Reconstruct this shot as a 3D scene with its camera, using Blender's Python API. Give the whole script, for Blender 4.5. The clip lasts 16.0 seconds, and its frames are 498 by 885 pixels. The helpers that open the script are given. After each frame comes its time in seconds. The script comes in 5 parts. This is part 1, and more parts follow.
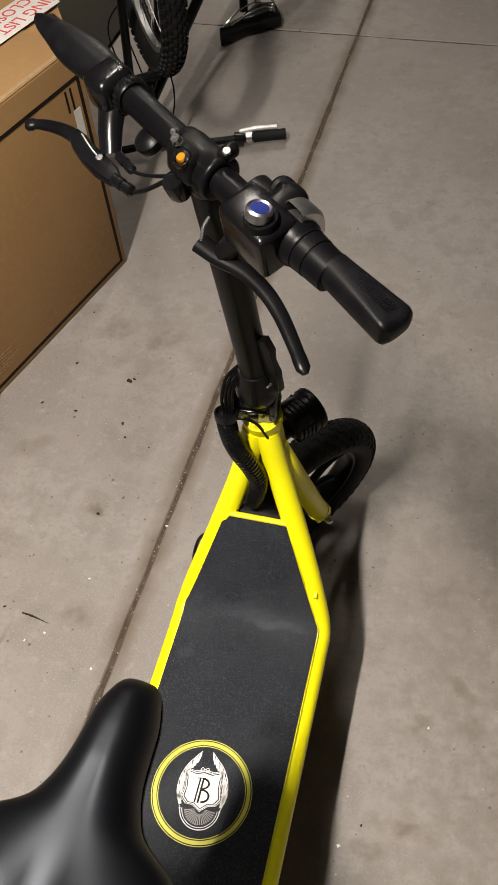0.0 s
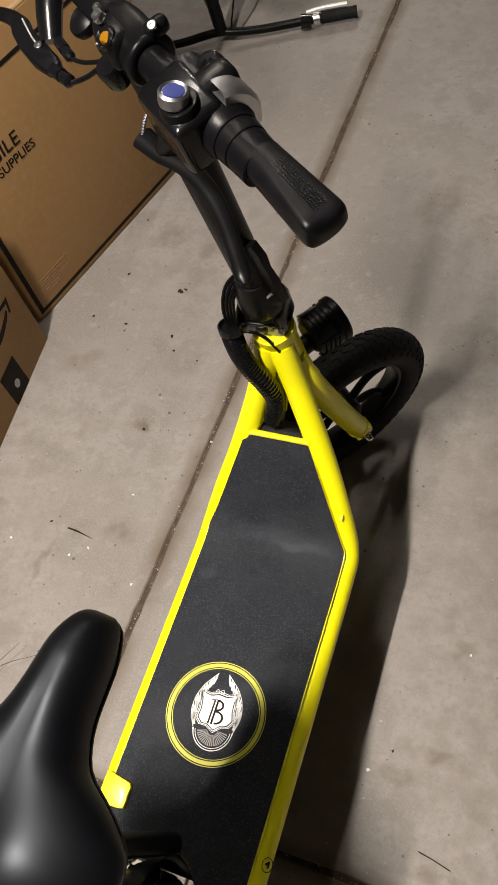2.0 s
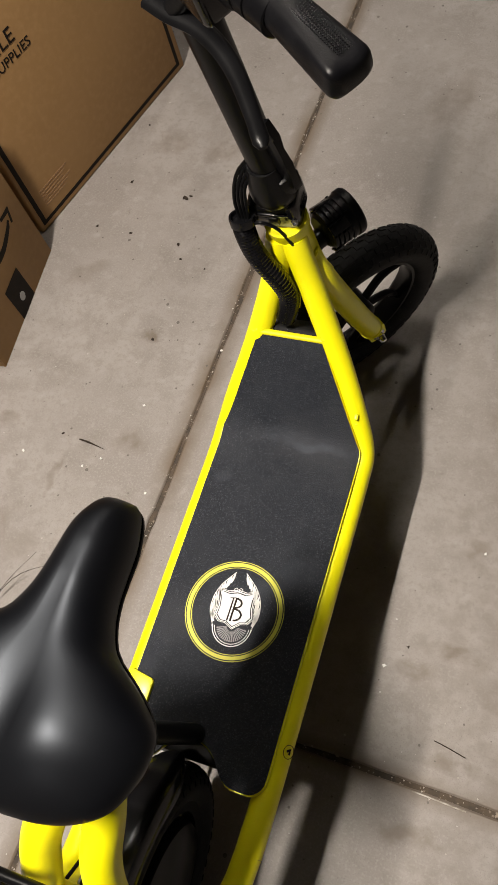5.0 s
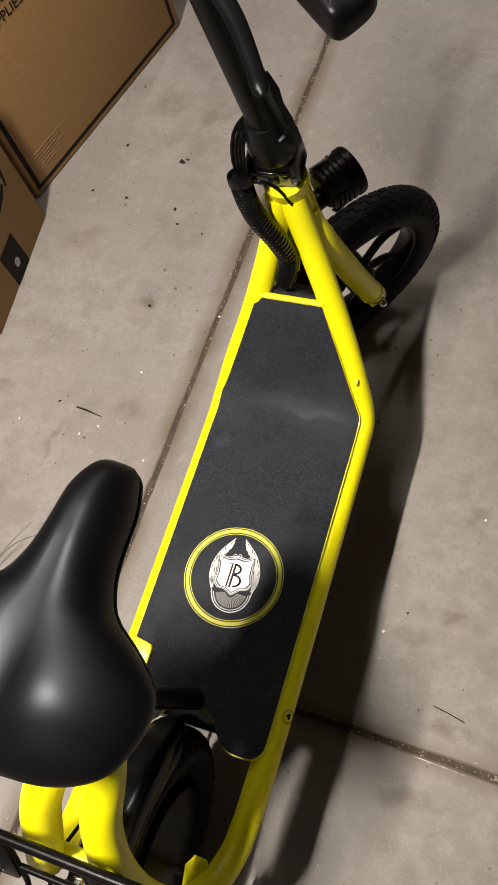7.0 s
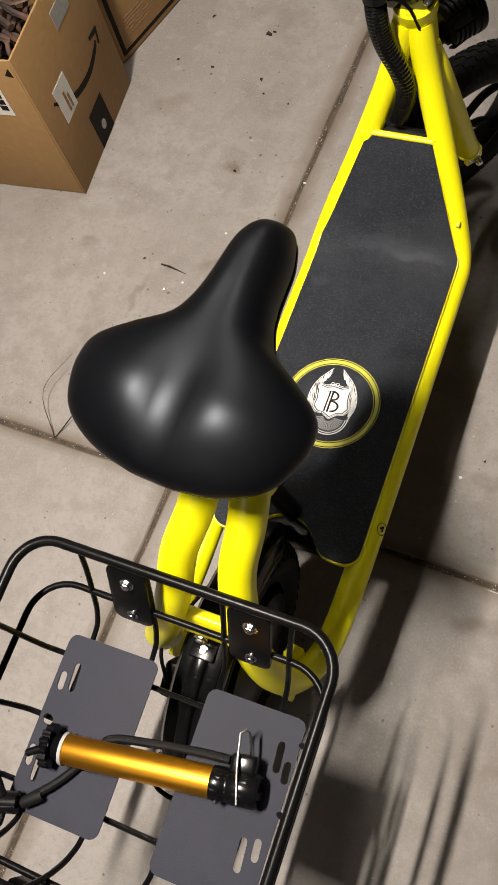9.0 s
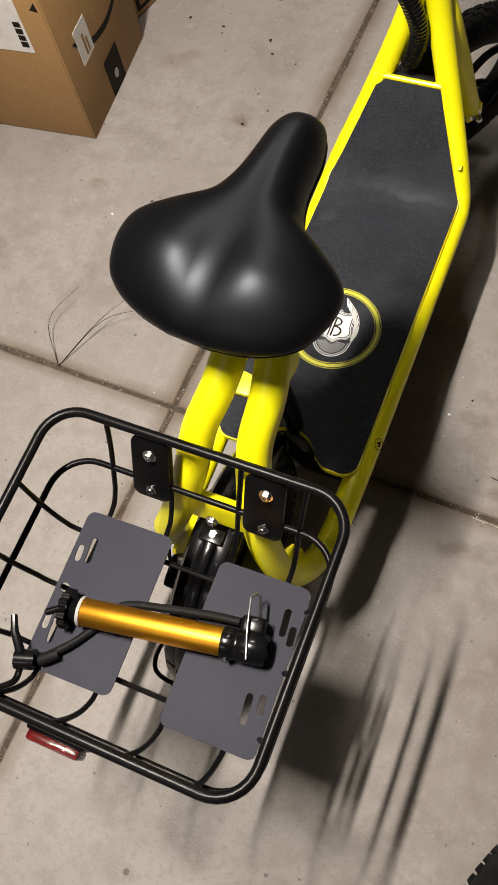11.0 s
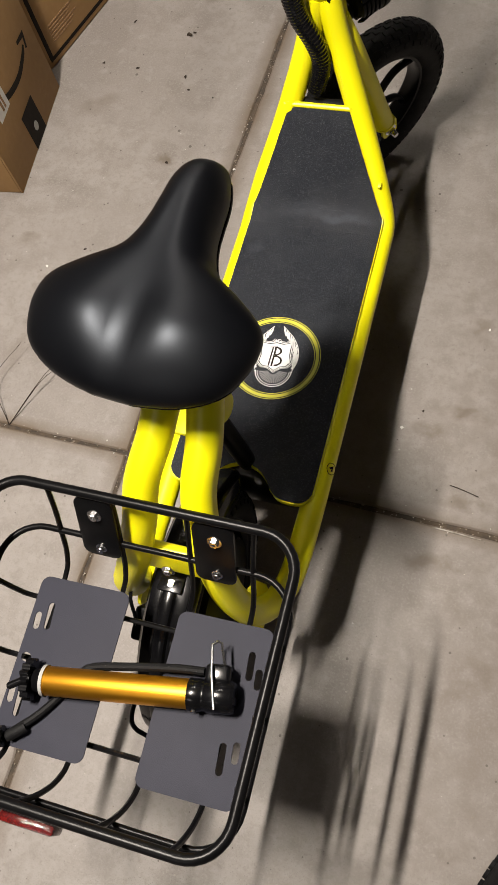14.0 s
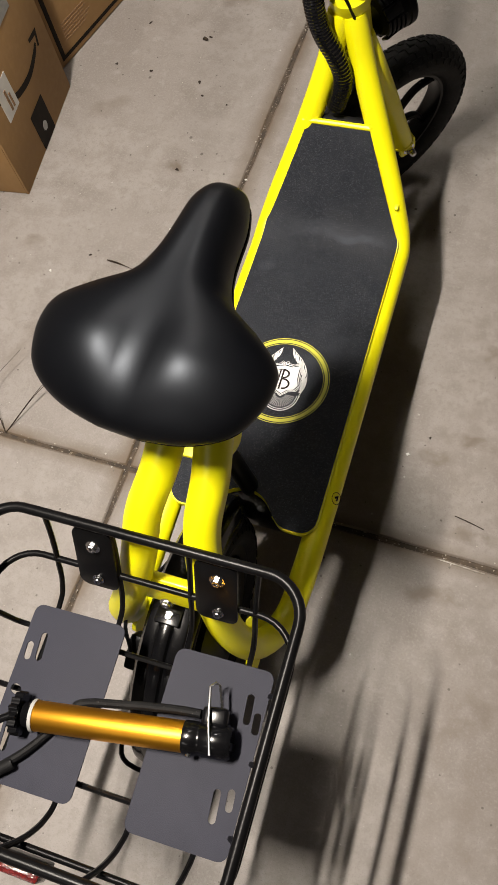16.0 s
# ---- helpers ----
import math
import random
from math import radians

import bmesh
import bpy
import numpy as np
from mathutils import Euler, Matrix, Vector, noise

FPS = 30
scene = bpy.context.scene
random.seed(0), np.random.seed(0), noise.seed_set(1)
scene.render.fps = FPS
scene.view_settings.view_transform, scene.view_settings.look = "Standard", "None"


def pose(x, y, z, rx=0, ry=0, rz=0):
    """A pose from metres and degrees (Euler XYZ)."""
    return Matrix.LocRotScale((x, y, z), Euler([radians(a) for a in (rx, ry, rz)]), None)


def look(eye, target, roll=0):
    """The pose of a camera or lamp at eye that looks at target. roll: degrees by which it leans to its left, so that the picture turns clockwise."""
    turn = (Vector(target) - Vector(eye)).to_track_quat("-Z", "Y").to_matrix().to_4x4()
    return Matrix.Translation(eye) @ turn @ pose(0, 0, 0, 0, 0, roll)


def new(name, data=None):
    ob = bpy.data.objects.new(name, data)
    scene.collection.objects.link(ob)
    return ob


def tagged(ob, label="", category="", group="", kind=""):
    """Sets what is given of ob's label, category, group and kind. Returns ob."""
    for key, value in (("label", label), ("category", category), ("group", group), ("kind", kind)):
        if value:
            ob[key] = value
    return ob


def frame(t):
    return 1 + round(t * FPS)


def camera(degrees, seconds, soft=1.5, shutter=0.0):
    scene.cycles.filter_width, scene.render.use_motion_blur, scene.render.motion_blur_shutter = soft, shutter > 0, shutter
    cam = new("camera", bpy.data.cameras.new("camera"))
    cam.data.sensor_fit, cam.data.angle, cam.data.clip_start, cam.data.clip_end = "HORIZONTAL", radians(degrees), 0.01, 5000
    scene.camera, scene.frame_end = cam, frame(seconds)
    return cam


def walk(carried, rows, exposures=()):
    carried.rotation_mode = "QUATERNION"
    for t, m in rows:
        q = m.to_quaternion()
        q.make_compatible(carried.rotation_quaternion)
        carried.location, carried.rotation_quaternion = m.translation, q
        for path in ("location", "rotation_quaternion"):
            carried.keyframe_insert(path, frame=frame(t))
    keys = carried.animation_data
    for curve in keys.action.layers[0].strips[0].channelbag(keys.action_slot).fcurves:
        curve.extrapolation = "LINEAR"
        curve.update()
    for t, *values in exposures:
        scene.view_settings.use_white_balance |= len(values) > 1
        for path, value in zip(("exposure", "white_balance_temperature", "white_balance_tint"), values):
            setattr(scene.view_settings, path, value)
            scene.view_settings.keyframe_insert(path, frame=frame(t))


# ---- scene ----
cam = camera(33.6, 16.0)
PATH = [
    (0, (0.4928, 0.7435, 1.5430), (0.1188, 1.8919, -0.0480), -6.26),
    (0.5, (0.5699, 0.8254, 1.5122), (0.0161, 1.9255, -0.0641), -13.28),
    (1, (0.6154, 0.8425, 1.5118), (0.0395, 1.9056, -0.0789), -14.51),
    (1.5, (0.6417, 0.8475, 1.4846), (0.0422, 1.8233, -0.1557), -17.23),
    (2, (0.6248, 0.8359, 1.4690), (0.0066, 1.7279, -0.2125), -20.37),
    (2.5, (0.6260, 0.8123, 1.4674), (0.0026, 1.6701, -0.2301), -22.10),
    (3, (0.6147, 0.7993, 1.4639), (-0.0068, 1.6286, -0.2478), -22.94),
    (3.5, (0.6177, 0.7941, 1.4594), (-0.0057, 1.6028, -0.2621), -23.57),
    (4, (0.6188, 0.7977, 1.4511), (-0.0011, 1.5852, -0.2821), -24.04),
    (6.5, (0.6082, 0.7991, 1.4271), (0.0287, 1.4930, -0.3592), -26.56),
    (7, (0.6116, 0.7929, 1.4228), (0.0276, 1.4759, -0.3643), -26.65),
    (7.5, (0.6118, 0.7896, 1.4200), (0.0346, 1.4467, -0.3804), -26.92),
    (8, (0.5969, 0.7642, 1.4094), (0.0151, 1.3966, -0.3980), -27.70),
    (8.5, (0.5683, 0.7065, 1.4076), (-0.0056, 1.3106, -0.4124), -28.05),
    (9, (0.5323, 0.5536, 1.4220), (-0.0438, 1.1390, -0.4067), -27.21),
    (9.2, (0.5272, 0.4953, 1.4310), (-0.0465, 1.0840, -0.4058), -26.81),
    (11.3, (0.5320, 0.3818, 1.4385), (0.0316, 1.0165, -0.3959), -18.67),
    (11.5, (0.5380, 0.3871, 1.4404), (0.0360, 1.0237, -0.3916), -19.46),
    (12, (0.5405, 0.4023, 1.4376), (0.0424, 1.0401, -0.3927), -19.85),
    (12.5, (0.5658, 0.4161, 1.4436), (0.0676, 1.0752, -0.3808), -21.92),
    (13, (0.5670, 0.4235, 1.4383), (0.0790, 1.0914, -0.3852), -22.79),
    (13.5, (0.5667, 0.4242, 1.4343), (0.0909, 1.1043, -0.3890), -22.01),
    (14, (0.5678, 0.4248, 1.4360), (0.0973, 1.1099, -0.3858), -22.31),
    (14.5, (0.5414, 0.4139, 1.4339), (0.0766, 1.1045, -0.3873), -21.41),
    (15, (0.5119, 0.4108, 1.4320), (0.0458, 1.0903, -0.3902), -19.74),
    (15.5, (0.5332, 0.4169, 1.4370), (0.0661, 1.1067, -0.3828), -19.51),
    (16, (0.5348, 0.4713, 1.4227), (0.0816, 1.1549, -0.4066), -19.10),
]
walk(cam, [(t, look(eye, target, roll)) for t, eye, target, roll in PATH])


# ---- light ----
world = bpy.data.worlds.new("world")
scene.world = world
world.use_nodes = True
world.node_tree.nodes["Background"].inputs[0].default_value = (1.0, 0.93, 0.85, 1)
world.node_tree.nodes["Background"].inputs[1].default_value = 0.002
scene.view_settings.exposure = 0.0


def tube_lamp(x, y, z, power, length):
    data = bpy.data.lights.new("ceiling_light", "AREA")
    data.shape, data.size, data.size_y = "RECTANGLE", 0.035, length
    data.energy, data.color = power, (1.0, 0.908, 0.800)
    ob = new("ceiling_light", data)
    ob.matrix_world = pose(x, y, z)
    return ob


tube_lamp(-0.175, 0.598, 2.6, 118, 0.56)
tube_lamp(-0.175, 2.30, 2.6, 15, 0.69)
tube_lamp(-0.30, 4.80, 2.55, 30, 1.1)
# unseen fill lamp, added at the rear to lift the yellow stays
rear = bpy.data.lights.new("rear_fill_light", "AREA")
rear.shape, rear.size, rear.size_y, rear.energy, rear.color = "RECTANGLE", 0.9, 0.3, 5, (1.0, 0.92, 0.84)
new("rear_fill_light", rear).matrix_world = look((-0.3, -1.7, 2.45), (0.25, 0.8, 0.4))


# ---- materials ----
def material(name, color, rough=0.5, metal=0.0, spots=(), bump=0.0, scale=40.0, coat=0.0, spec=0.5):
    """Principled surface with variation at two scales. spots: (noise scale, amount, second colour)."""
    m = bpy.data.materials.new(name)
    m.use_nodes = True
    nt = m.node_tree
    b = nt.nodes["Principled BSDF"]
    b.inputs["Roughness"].default_value = rough
    b.inputs["Metallic"].default_value = metal
    b.inputs["Coat Weight"].default_value = coat
    b.inputs["Coat Roughness"].default_value = 0.15
    b.inputs["Specular IOR Level"].default_value = spec
    b.inputs["Base Color"].default_value = (*color, 1)
    co = nt.nodes.new("ShaderNodeTexCoord").outputs["Object"]
    last = None
    for sc, lo, hi, second in spots:
        n = nt.nodes.new("ShaderNodeTexNoise")
        n.inputs["Scale"].default_value = sc
        n.inputs["Detail"].default_value = 6
        nt.links.new(co, n.inputs["Vector"])
        r = nt.nodes.new("ShaderNodeMapRange")
        r.inputs["From Min"].default_value, r.inputs["From Max"].default_value = lo, hi
        nt.links.new(n.outputs["Fac"], r.inputs["Value"])
        mix = nt.nodes.new("ShaderNodeMix")
        mix.data_type = "RGBA"
        nt.links.new(r.outputs["Result"], mix.inputs[0])
        mix.inputs[7].default_value = (*second, 1)
        if last is None:
            mix.inputs[6].default_value = (*color, 1)
        else:
            nt.links.new(last, mix.inputs[6])
        last = mix.outputs[2]
    if last is not None:
        nt.links.new(last, b.inputs["Base Color"])
    if bump:
        n = nt.nodes.new("ShaderNodeTexNoise")
        n.inputs["Scale"].default_value = scale
        n.inputs["Detail"].default_value = 4
        nt.links.new(co, n.inputs["Vector"])
        bn = nt.nodes.new("ShaderNodeBump")
        bn.inputs["Strength"].default_value = bump
        bn.inputs["Distance"].default_value = 0.002
        nt.links.new(n.outputs["Fac"], bn.inputs["Height"])
        nt.links.new(bn.outputs["Normal"], b.inputs["Normal"])
    return m


# small floor stains, plus three broad ellipses that darken the right and rear right
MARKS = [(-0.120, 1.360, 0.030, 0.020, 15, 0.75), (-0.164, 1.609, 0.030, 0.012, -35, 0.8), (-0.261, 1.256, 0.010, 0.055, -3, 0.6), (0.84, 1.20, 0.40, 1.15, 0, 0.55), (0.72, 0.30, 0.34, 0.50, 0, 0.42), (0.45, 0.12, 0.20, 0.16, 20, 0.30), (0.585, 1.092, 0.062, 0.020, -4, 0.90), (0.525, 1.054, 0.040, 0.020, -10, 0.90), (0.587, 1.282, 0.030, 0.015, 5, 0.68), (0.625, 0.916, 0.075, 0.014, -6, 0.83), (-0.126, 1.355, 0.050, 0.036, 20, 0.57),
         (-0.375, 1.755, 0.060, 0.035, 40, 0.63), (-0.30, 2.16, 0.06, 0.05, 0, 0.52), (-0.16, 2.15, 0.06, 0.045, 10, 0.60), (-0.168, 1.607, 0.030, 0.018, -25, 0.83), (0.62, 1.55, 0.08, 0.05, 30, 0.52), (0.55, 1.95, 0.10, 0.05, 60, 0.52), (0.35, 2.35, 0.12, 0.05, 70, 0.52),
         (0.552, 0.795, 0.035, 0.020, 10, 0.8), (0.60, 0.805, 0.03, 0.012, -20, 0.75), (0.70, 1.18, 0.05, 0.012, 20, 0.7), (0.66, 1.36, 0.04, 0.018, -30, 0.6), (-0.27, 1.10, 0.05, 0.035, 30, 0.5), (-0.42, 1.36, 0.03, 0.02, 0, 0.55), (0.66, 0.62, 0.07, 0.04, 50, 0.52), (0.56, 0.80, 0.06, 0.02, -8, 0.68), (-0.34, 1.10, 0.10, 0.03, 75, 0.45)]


def marked(m, marks, color, warp=0.05):
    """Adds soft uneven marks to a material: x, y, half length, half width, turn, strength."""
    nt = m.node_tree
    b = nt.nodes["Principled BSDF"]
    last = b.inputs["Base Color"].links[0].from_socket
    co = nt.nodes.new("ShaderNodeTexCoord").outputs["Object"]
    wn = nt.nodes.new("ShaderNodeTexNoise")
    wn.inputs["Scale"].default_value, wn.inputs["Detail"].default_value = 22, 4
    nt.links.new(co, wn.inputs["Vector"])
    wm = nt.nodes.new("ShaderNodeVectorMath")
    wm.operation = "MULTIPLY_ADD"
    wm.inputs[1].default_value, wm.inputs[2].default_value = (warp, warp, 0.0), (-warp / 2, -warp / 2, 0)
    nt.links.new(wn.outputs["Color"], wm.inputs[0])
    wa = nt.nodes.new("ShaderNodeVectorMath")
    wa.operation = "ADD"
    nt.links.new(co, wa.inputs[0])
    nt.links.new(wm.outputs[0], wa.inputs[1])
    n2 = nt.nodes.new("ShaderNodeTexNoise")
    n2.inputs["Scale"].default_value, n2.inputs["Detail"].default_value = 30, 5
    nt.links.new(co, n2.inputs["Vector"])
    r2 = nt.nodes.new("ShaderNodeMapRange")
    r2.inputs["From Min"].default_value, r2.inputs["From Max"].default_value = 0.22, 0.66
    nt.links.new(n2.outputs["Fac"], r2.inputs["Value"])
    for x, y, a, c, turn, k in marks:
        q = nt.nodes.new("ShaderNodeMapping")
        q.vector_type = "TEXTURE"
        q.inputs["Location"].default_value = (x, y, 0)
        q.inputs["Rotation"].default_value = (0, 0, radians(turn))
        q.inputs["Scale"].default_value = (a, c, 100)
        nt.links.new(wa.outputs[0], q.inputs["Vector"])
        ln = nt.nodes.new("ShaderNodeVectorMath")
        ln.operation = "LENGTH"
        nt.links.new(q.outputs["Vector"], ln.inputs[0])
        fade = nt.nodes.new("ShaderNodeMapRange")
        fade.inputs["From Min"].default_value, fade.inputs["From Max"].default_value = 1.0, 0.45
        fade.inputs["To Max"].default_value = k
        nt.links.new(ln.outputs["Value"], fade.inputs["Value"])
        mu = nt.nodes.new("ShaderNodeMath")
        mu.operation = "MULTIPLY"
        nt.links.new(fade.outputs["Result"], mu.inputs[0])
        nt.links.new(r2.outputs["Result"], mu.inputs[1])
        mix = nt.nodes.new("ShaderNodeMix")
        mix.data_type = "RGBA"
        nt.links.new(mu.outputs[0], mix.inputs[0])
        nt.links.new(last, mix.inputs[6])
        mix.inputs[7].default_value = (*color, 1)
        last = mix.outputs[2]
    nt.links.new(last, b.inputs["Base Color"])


def concrete():
    """Trowelled grey concrete: mottling, brown stains that gather along the joints, dark oil specks and pale dust."""
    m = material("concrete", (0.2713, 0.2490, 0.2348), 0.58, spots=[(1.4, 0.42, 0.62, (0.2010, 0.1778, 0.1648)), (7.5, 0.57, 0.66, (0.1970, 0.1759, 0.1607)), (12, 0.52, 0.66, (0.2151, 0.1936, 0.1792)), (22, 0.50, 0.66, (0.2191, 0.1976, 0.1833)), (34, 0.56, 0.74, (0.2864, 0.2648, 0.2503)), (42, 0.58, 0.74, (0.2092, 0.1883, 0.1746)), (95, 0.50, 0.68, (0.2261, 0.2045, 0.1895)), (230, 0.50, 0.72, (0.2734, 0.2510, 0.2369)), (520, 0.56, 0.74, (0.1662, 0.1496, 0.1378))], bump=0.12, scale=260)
    nt = m.node_tree
    b = nt.nodes["Principled BSDF"]
    last = b.inputs["Base Color"].links[0].from_socket
    co = nt.nodes.new("ShaderNodeTexCoord").outputs["Object"]

    def math_node(op, a, c=None, clamp=False):
        n = nt.nodes.new("ShaderNodeMath")
        n.operation, n.use_clamp = op, clamp
        for k, v in enumerate((a, c)):
            if v is None:
                continue
            if isinstance(v, (int, float)):
                n.inputs[k].default_value = v
            else:
                nt.links.new(v, n.inputs[k])
        return n.outputs[0]

    def noise(scale, lo, hi):
        n = nt.nodes.new("ShaderNodeTexNoise")
        n.inputs["Scale"].default_value, n.inputs["Detail"].default_value = scale, 5
        nt.links.new(co, n.inputs["Vector"])
        r = nt.nodes.new("ShaderNodeMapRange")
        r.inputs["From Min"].default_value, r.inputs["From Max"].default_value = lo, hi
        nt.links.new(n.outputs["Fac"], r.inputs["Value"])
        return r.outputs["Result"]

    def blend(fac, color):
        nonlocal last
        mix = nt.nodes.new("ShaderNodeMix")
        mix.data_type = "RGBA"
        nt.links.new(fac, mix.inputs[0])
        nt.links.new(last, mix.inputs[6])
        mix.inputs[7].default_value = (*color, 1)
        last = mix.outputs[2]

    mp = nt.nodes.new("ShaderNodeMapping")
    mp.vector_type = "TEXTURE"
    mp.inputs["Location"].default_value = (0.0, 1.6, 0.0)
    mp.inputs["Rotation"].default_value = (0, 0, radians(-2.7))
    nt.links.new(co, mp.inputs["Vector"])
    sep = nt.nodes.new("ShaderNodeSeparateXYZ")
    nt.links.new(mp.outputs["Vector"], sep.inputs[0])
    for axis, at, reach in (("X", 0.0, 0.040), ("Y", -0.70, 0.030)):
        d = math_node("ABSOLUTE", math_node("SUBTRACT", sep.outputs[axis], at))
        near = math_node("SUBTRACT", 1.0, math_node("DIVIDE", d, reach), True)
        blend(math_node("MULTIPLY", math_node("MULTIPLY", near, noise(7, 0.24, 0.56)), 1.1, True), (0.1162, 0.0845, 0.0563))
    nt.links.new(last, b.inputs["Base Color"])
    marked(m, MARKS, (0.137, 0.110, 0.088))
    last = b.inputs["Base Color"].links[0].from_socket
    # dark specks and pale crumbs
    for sc, size, share, color in ((9, 0.055, 0.34, (0.055, 0.048, 0.042)), (26, 0.10, 0.30, (0.080, 0.070, 0.060)), (61, 0.15, 0.30, (0.085, 0.073, 0.062)), (48, 0.10, 0.16, (0.4083, 0.3942, 0.3661))):
        v = nt.nodes.new("ShaderNodeTexVoronoi")
        v.inputs["Scale"].default_value = sc
        nt.links.new(co, v.inputs["Vector"])
        sc2 = nt.nodes.new("ShaderNodeSeparateXYZ")
        nt.links.new(v.outputs["Color"], sc2.inputs[0])
        dot = math_node("LESS_THAN", v.outputs["Distance"], math_node("MULTIPLY", sc2.outputs["X"], size))
        blend(math_node("MULTIPLY", math_node("MULTIPLY", dot, math_node("LESS_THAN", sc2.outputs["Y"], share)), 0.8), color)
    nt.links.new(last, b.inputs["Base Color"])
    return m


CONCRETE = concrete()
JOINT = material("joint_dirt", (0.075, 0.056, 0.040), 0.95, spots=[(45, 0.42, 0.58, (0.045, 0.036, 0.028)), (160, 0.62, 0.70, (0.24, 0.20, 0.16))], bump=0.6, scale=200)
YELLOW = material("yellow_paint", (0.92, 0.86, 0.003), 0.40, coat=0.1, spec=0.5, spots=[(6, 0.4, 0.7, (0.89, 0.84, 0.003))], bump=0.05, scale=30)
BLACK = material("black_paint", (0.003, 0.003, 0.0034), 0.31, spots=[(25, 0.4, 0.7, (0.005, 0.005, 0.0056))], bump=0.04, scale=300, spec=0.13)
SATIN = material("satin_black", (0.0026, 0.0026, 0.0032), 0.33, spots=[(8, 0.4, 0.7, (0.0045, 0.0045, 0.0052))], bump=0.05, scale=500, spec=0.11)
PLASTIC = material("gloss_black_plastic", (0.003, 0.003, 0.0035), 0.20, spots=[(14, 0.4, 0.7, (0.005, 0.005, 0.006))], spec=0.32)
RUBBER = material("tyre_rubber", (0.0042, 0.0042, 0.0048), 0.66, spots=[(50, 0.45, 0.7, (0.009, 0.009, 0.0095)), (420, 0.66, 0.72, (0.06, 0.06, 0.06))], bump=0.2, scale=400, spec=0.2)
GRIPRUB = material("grip_rubber", (0.0028, 0.0028, 0.0035), 0.36, spots=[(60, 0.4, 0.7, (0.0055, 0.0055, 0.0065))], bump=0.08, scale=700, spec=0.13)
VINYL = material("saddle_vinyl", (0.0013, 0.0014, 0.0021), 0.41, spots=[(9, 0.4, 0.7, (0.0028, 0.0029, 0.0036))], bump=0.03, scale=420, spec=0.25)
VINYL.node_tree.nodes["Principled BSDF"].inputs["Specular Tint"].default_value = (0.80, 0.88, 1.0, 1)
PLATE = material("grey_powder_coat", (0.0205, 0.0215, 0.0340), 0.52, spots=[(6, 0.4, 0.7, (0.0240, 0.0250, 0.0385)), (20, 0.4, 0.7, (0.0190, 0.0200, 0.0315))], spec=0.12, bump=0.1, scale=900)
CHROME = material("zinc_bolt", (0.62, 0.62, 0.63), 0.25, 1.0, spots=[(90, 0.4, 0.7, (0.5, 0.5, 0.5))])
BEZEL = material("dull_chrome", (0.42, 0.42, 0.44), 0.38, 1.0, spots=[(90, 0.4, 0.7, (0.34, 0.34, 0.36))])
ALLOY = material("brushed_alloy", (0.70, 0.70, 0.70), 0.5, 1.0, spots=[(90, 0.4, 0.7, (0.6, 0.6, 0.6))])
SILVER = material("silver_alloy", (0.65, 0.65, 0.66), 0.35, 1.0, spots=[(60, 0.4, 0.7, (0.55, 0.55, 0.55))])
GOLD = material("gold_anodised", (0.74, 0.355, 0.028), 0.40, 1.0, spots=[(30, 0.4, 0.7, (0.68, 0.31, 0.025))])
WHITE = material("white_print", (0.72, 0.72, 0.72), 0.5, spots=[(40, 0.4, 0.7, (0.64, 0.64, 0.64))])
PLATEPRINT = material("grey_print", (0.30, 0.30, 0.31), 0.5, spots=[(40, 0.4, 0.7, (0.24, 0.24, 0.25))])
PRINTY = material("yellow_print", (0.62, 0.60, 0.05), 0.5, spots=[(40, 0.4, 0.7, (0.55, 0.53, 0.04))])
BLUE = material("blue_button", (0.010, 0.018, 0.12), 0.3, spots=[(80, 0.4, 0.7, (0.008, 0.014, 0.09))])
RED = material("red_reflector", (0.11, 0.008, 0.007), 0.15, coat=0.5, spots=[(300, 0.45, 0.55, (0.06, 0.005, 0.005))], bump=0.3, scale=500)
REDPRINT = material("red_print", (0.55, 0.05, 0.05), 0.5, spots=[(60, 0.4, 0.7, (0.5, 0.06, 0.05))])
CARD = material("cardboard", (0.305, 0.176, 0.068), 0.75, spots=[(3, 0.4, 0.7, (0.275, 0.155, 0.058)), (55, 0.45, 0.7, (0.32, 0.187, 0.075))], bump=0.1, scale=120)
CARDEDGE = material("cardboard_edge", (0.352, 0.2394, 0.1338), 0.85, spots=[(70, 0.4, 0.7, (0.2957, 0.1971, 0.1056))], bump=0.2, scale=200)
INK = material("dark_ink", (0.011, 0.008, 0.006), 0.7, spots=[(50, 0.45, 0.75, (0.018, 0.012, 0.008))], spec=0.15)
PAPER = material("white_label", (0.66, 0.65, 0.63), 0.45, spots=[(30, 0.45, 0.7, (0.58, 0.57, 0.55))])
FILL = material("dark_packing", (0.035, 0.024, 0.02), 0.6, spots=[(25, 0.45, 0.6, (0.10, 0.05, 0.035))], bump=0.5, scale=60)
WALLP = material("wall_paint", (0.15, 0.144, 0.135), 0.85, spots=[(3, 0.4, 0.7, (0.132, 0.126, 0.118))], bump=0.15, scale=80)
BIN = material("dark_green_grey_plastic", (0.088, 0.087, 0.062), 0.6, spots=[(4, 0.4, 0.7, (0.06, 0.064, 0.055))], bump=0.1, scale=100)
TWIG = material("dry_twig", (0.024, 0.018, 0.014), 0.9, spots=[(80, 0.4, 0.7, (0.050, 0.037, 0.027))], spec=0.2)
GRIT = material("pale_grit", (0.48, 0.45, 0.41), 0.8, spots=[(60, 0.42, 0.6, (0.22, 0.19, 0.15))])
FOAM = material("grey_foam", (0.35, 0.35, 0.34), 0.6, spots=[(90, 0.4, 0.7, (0.3, 0.3, 0.29))])


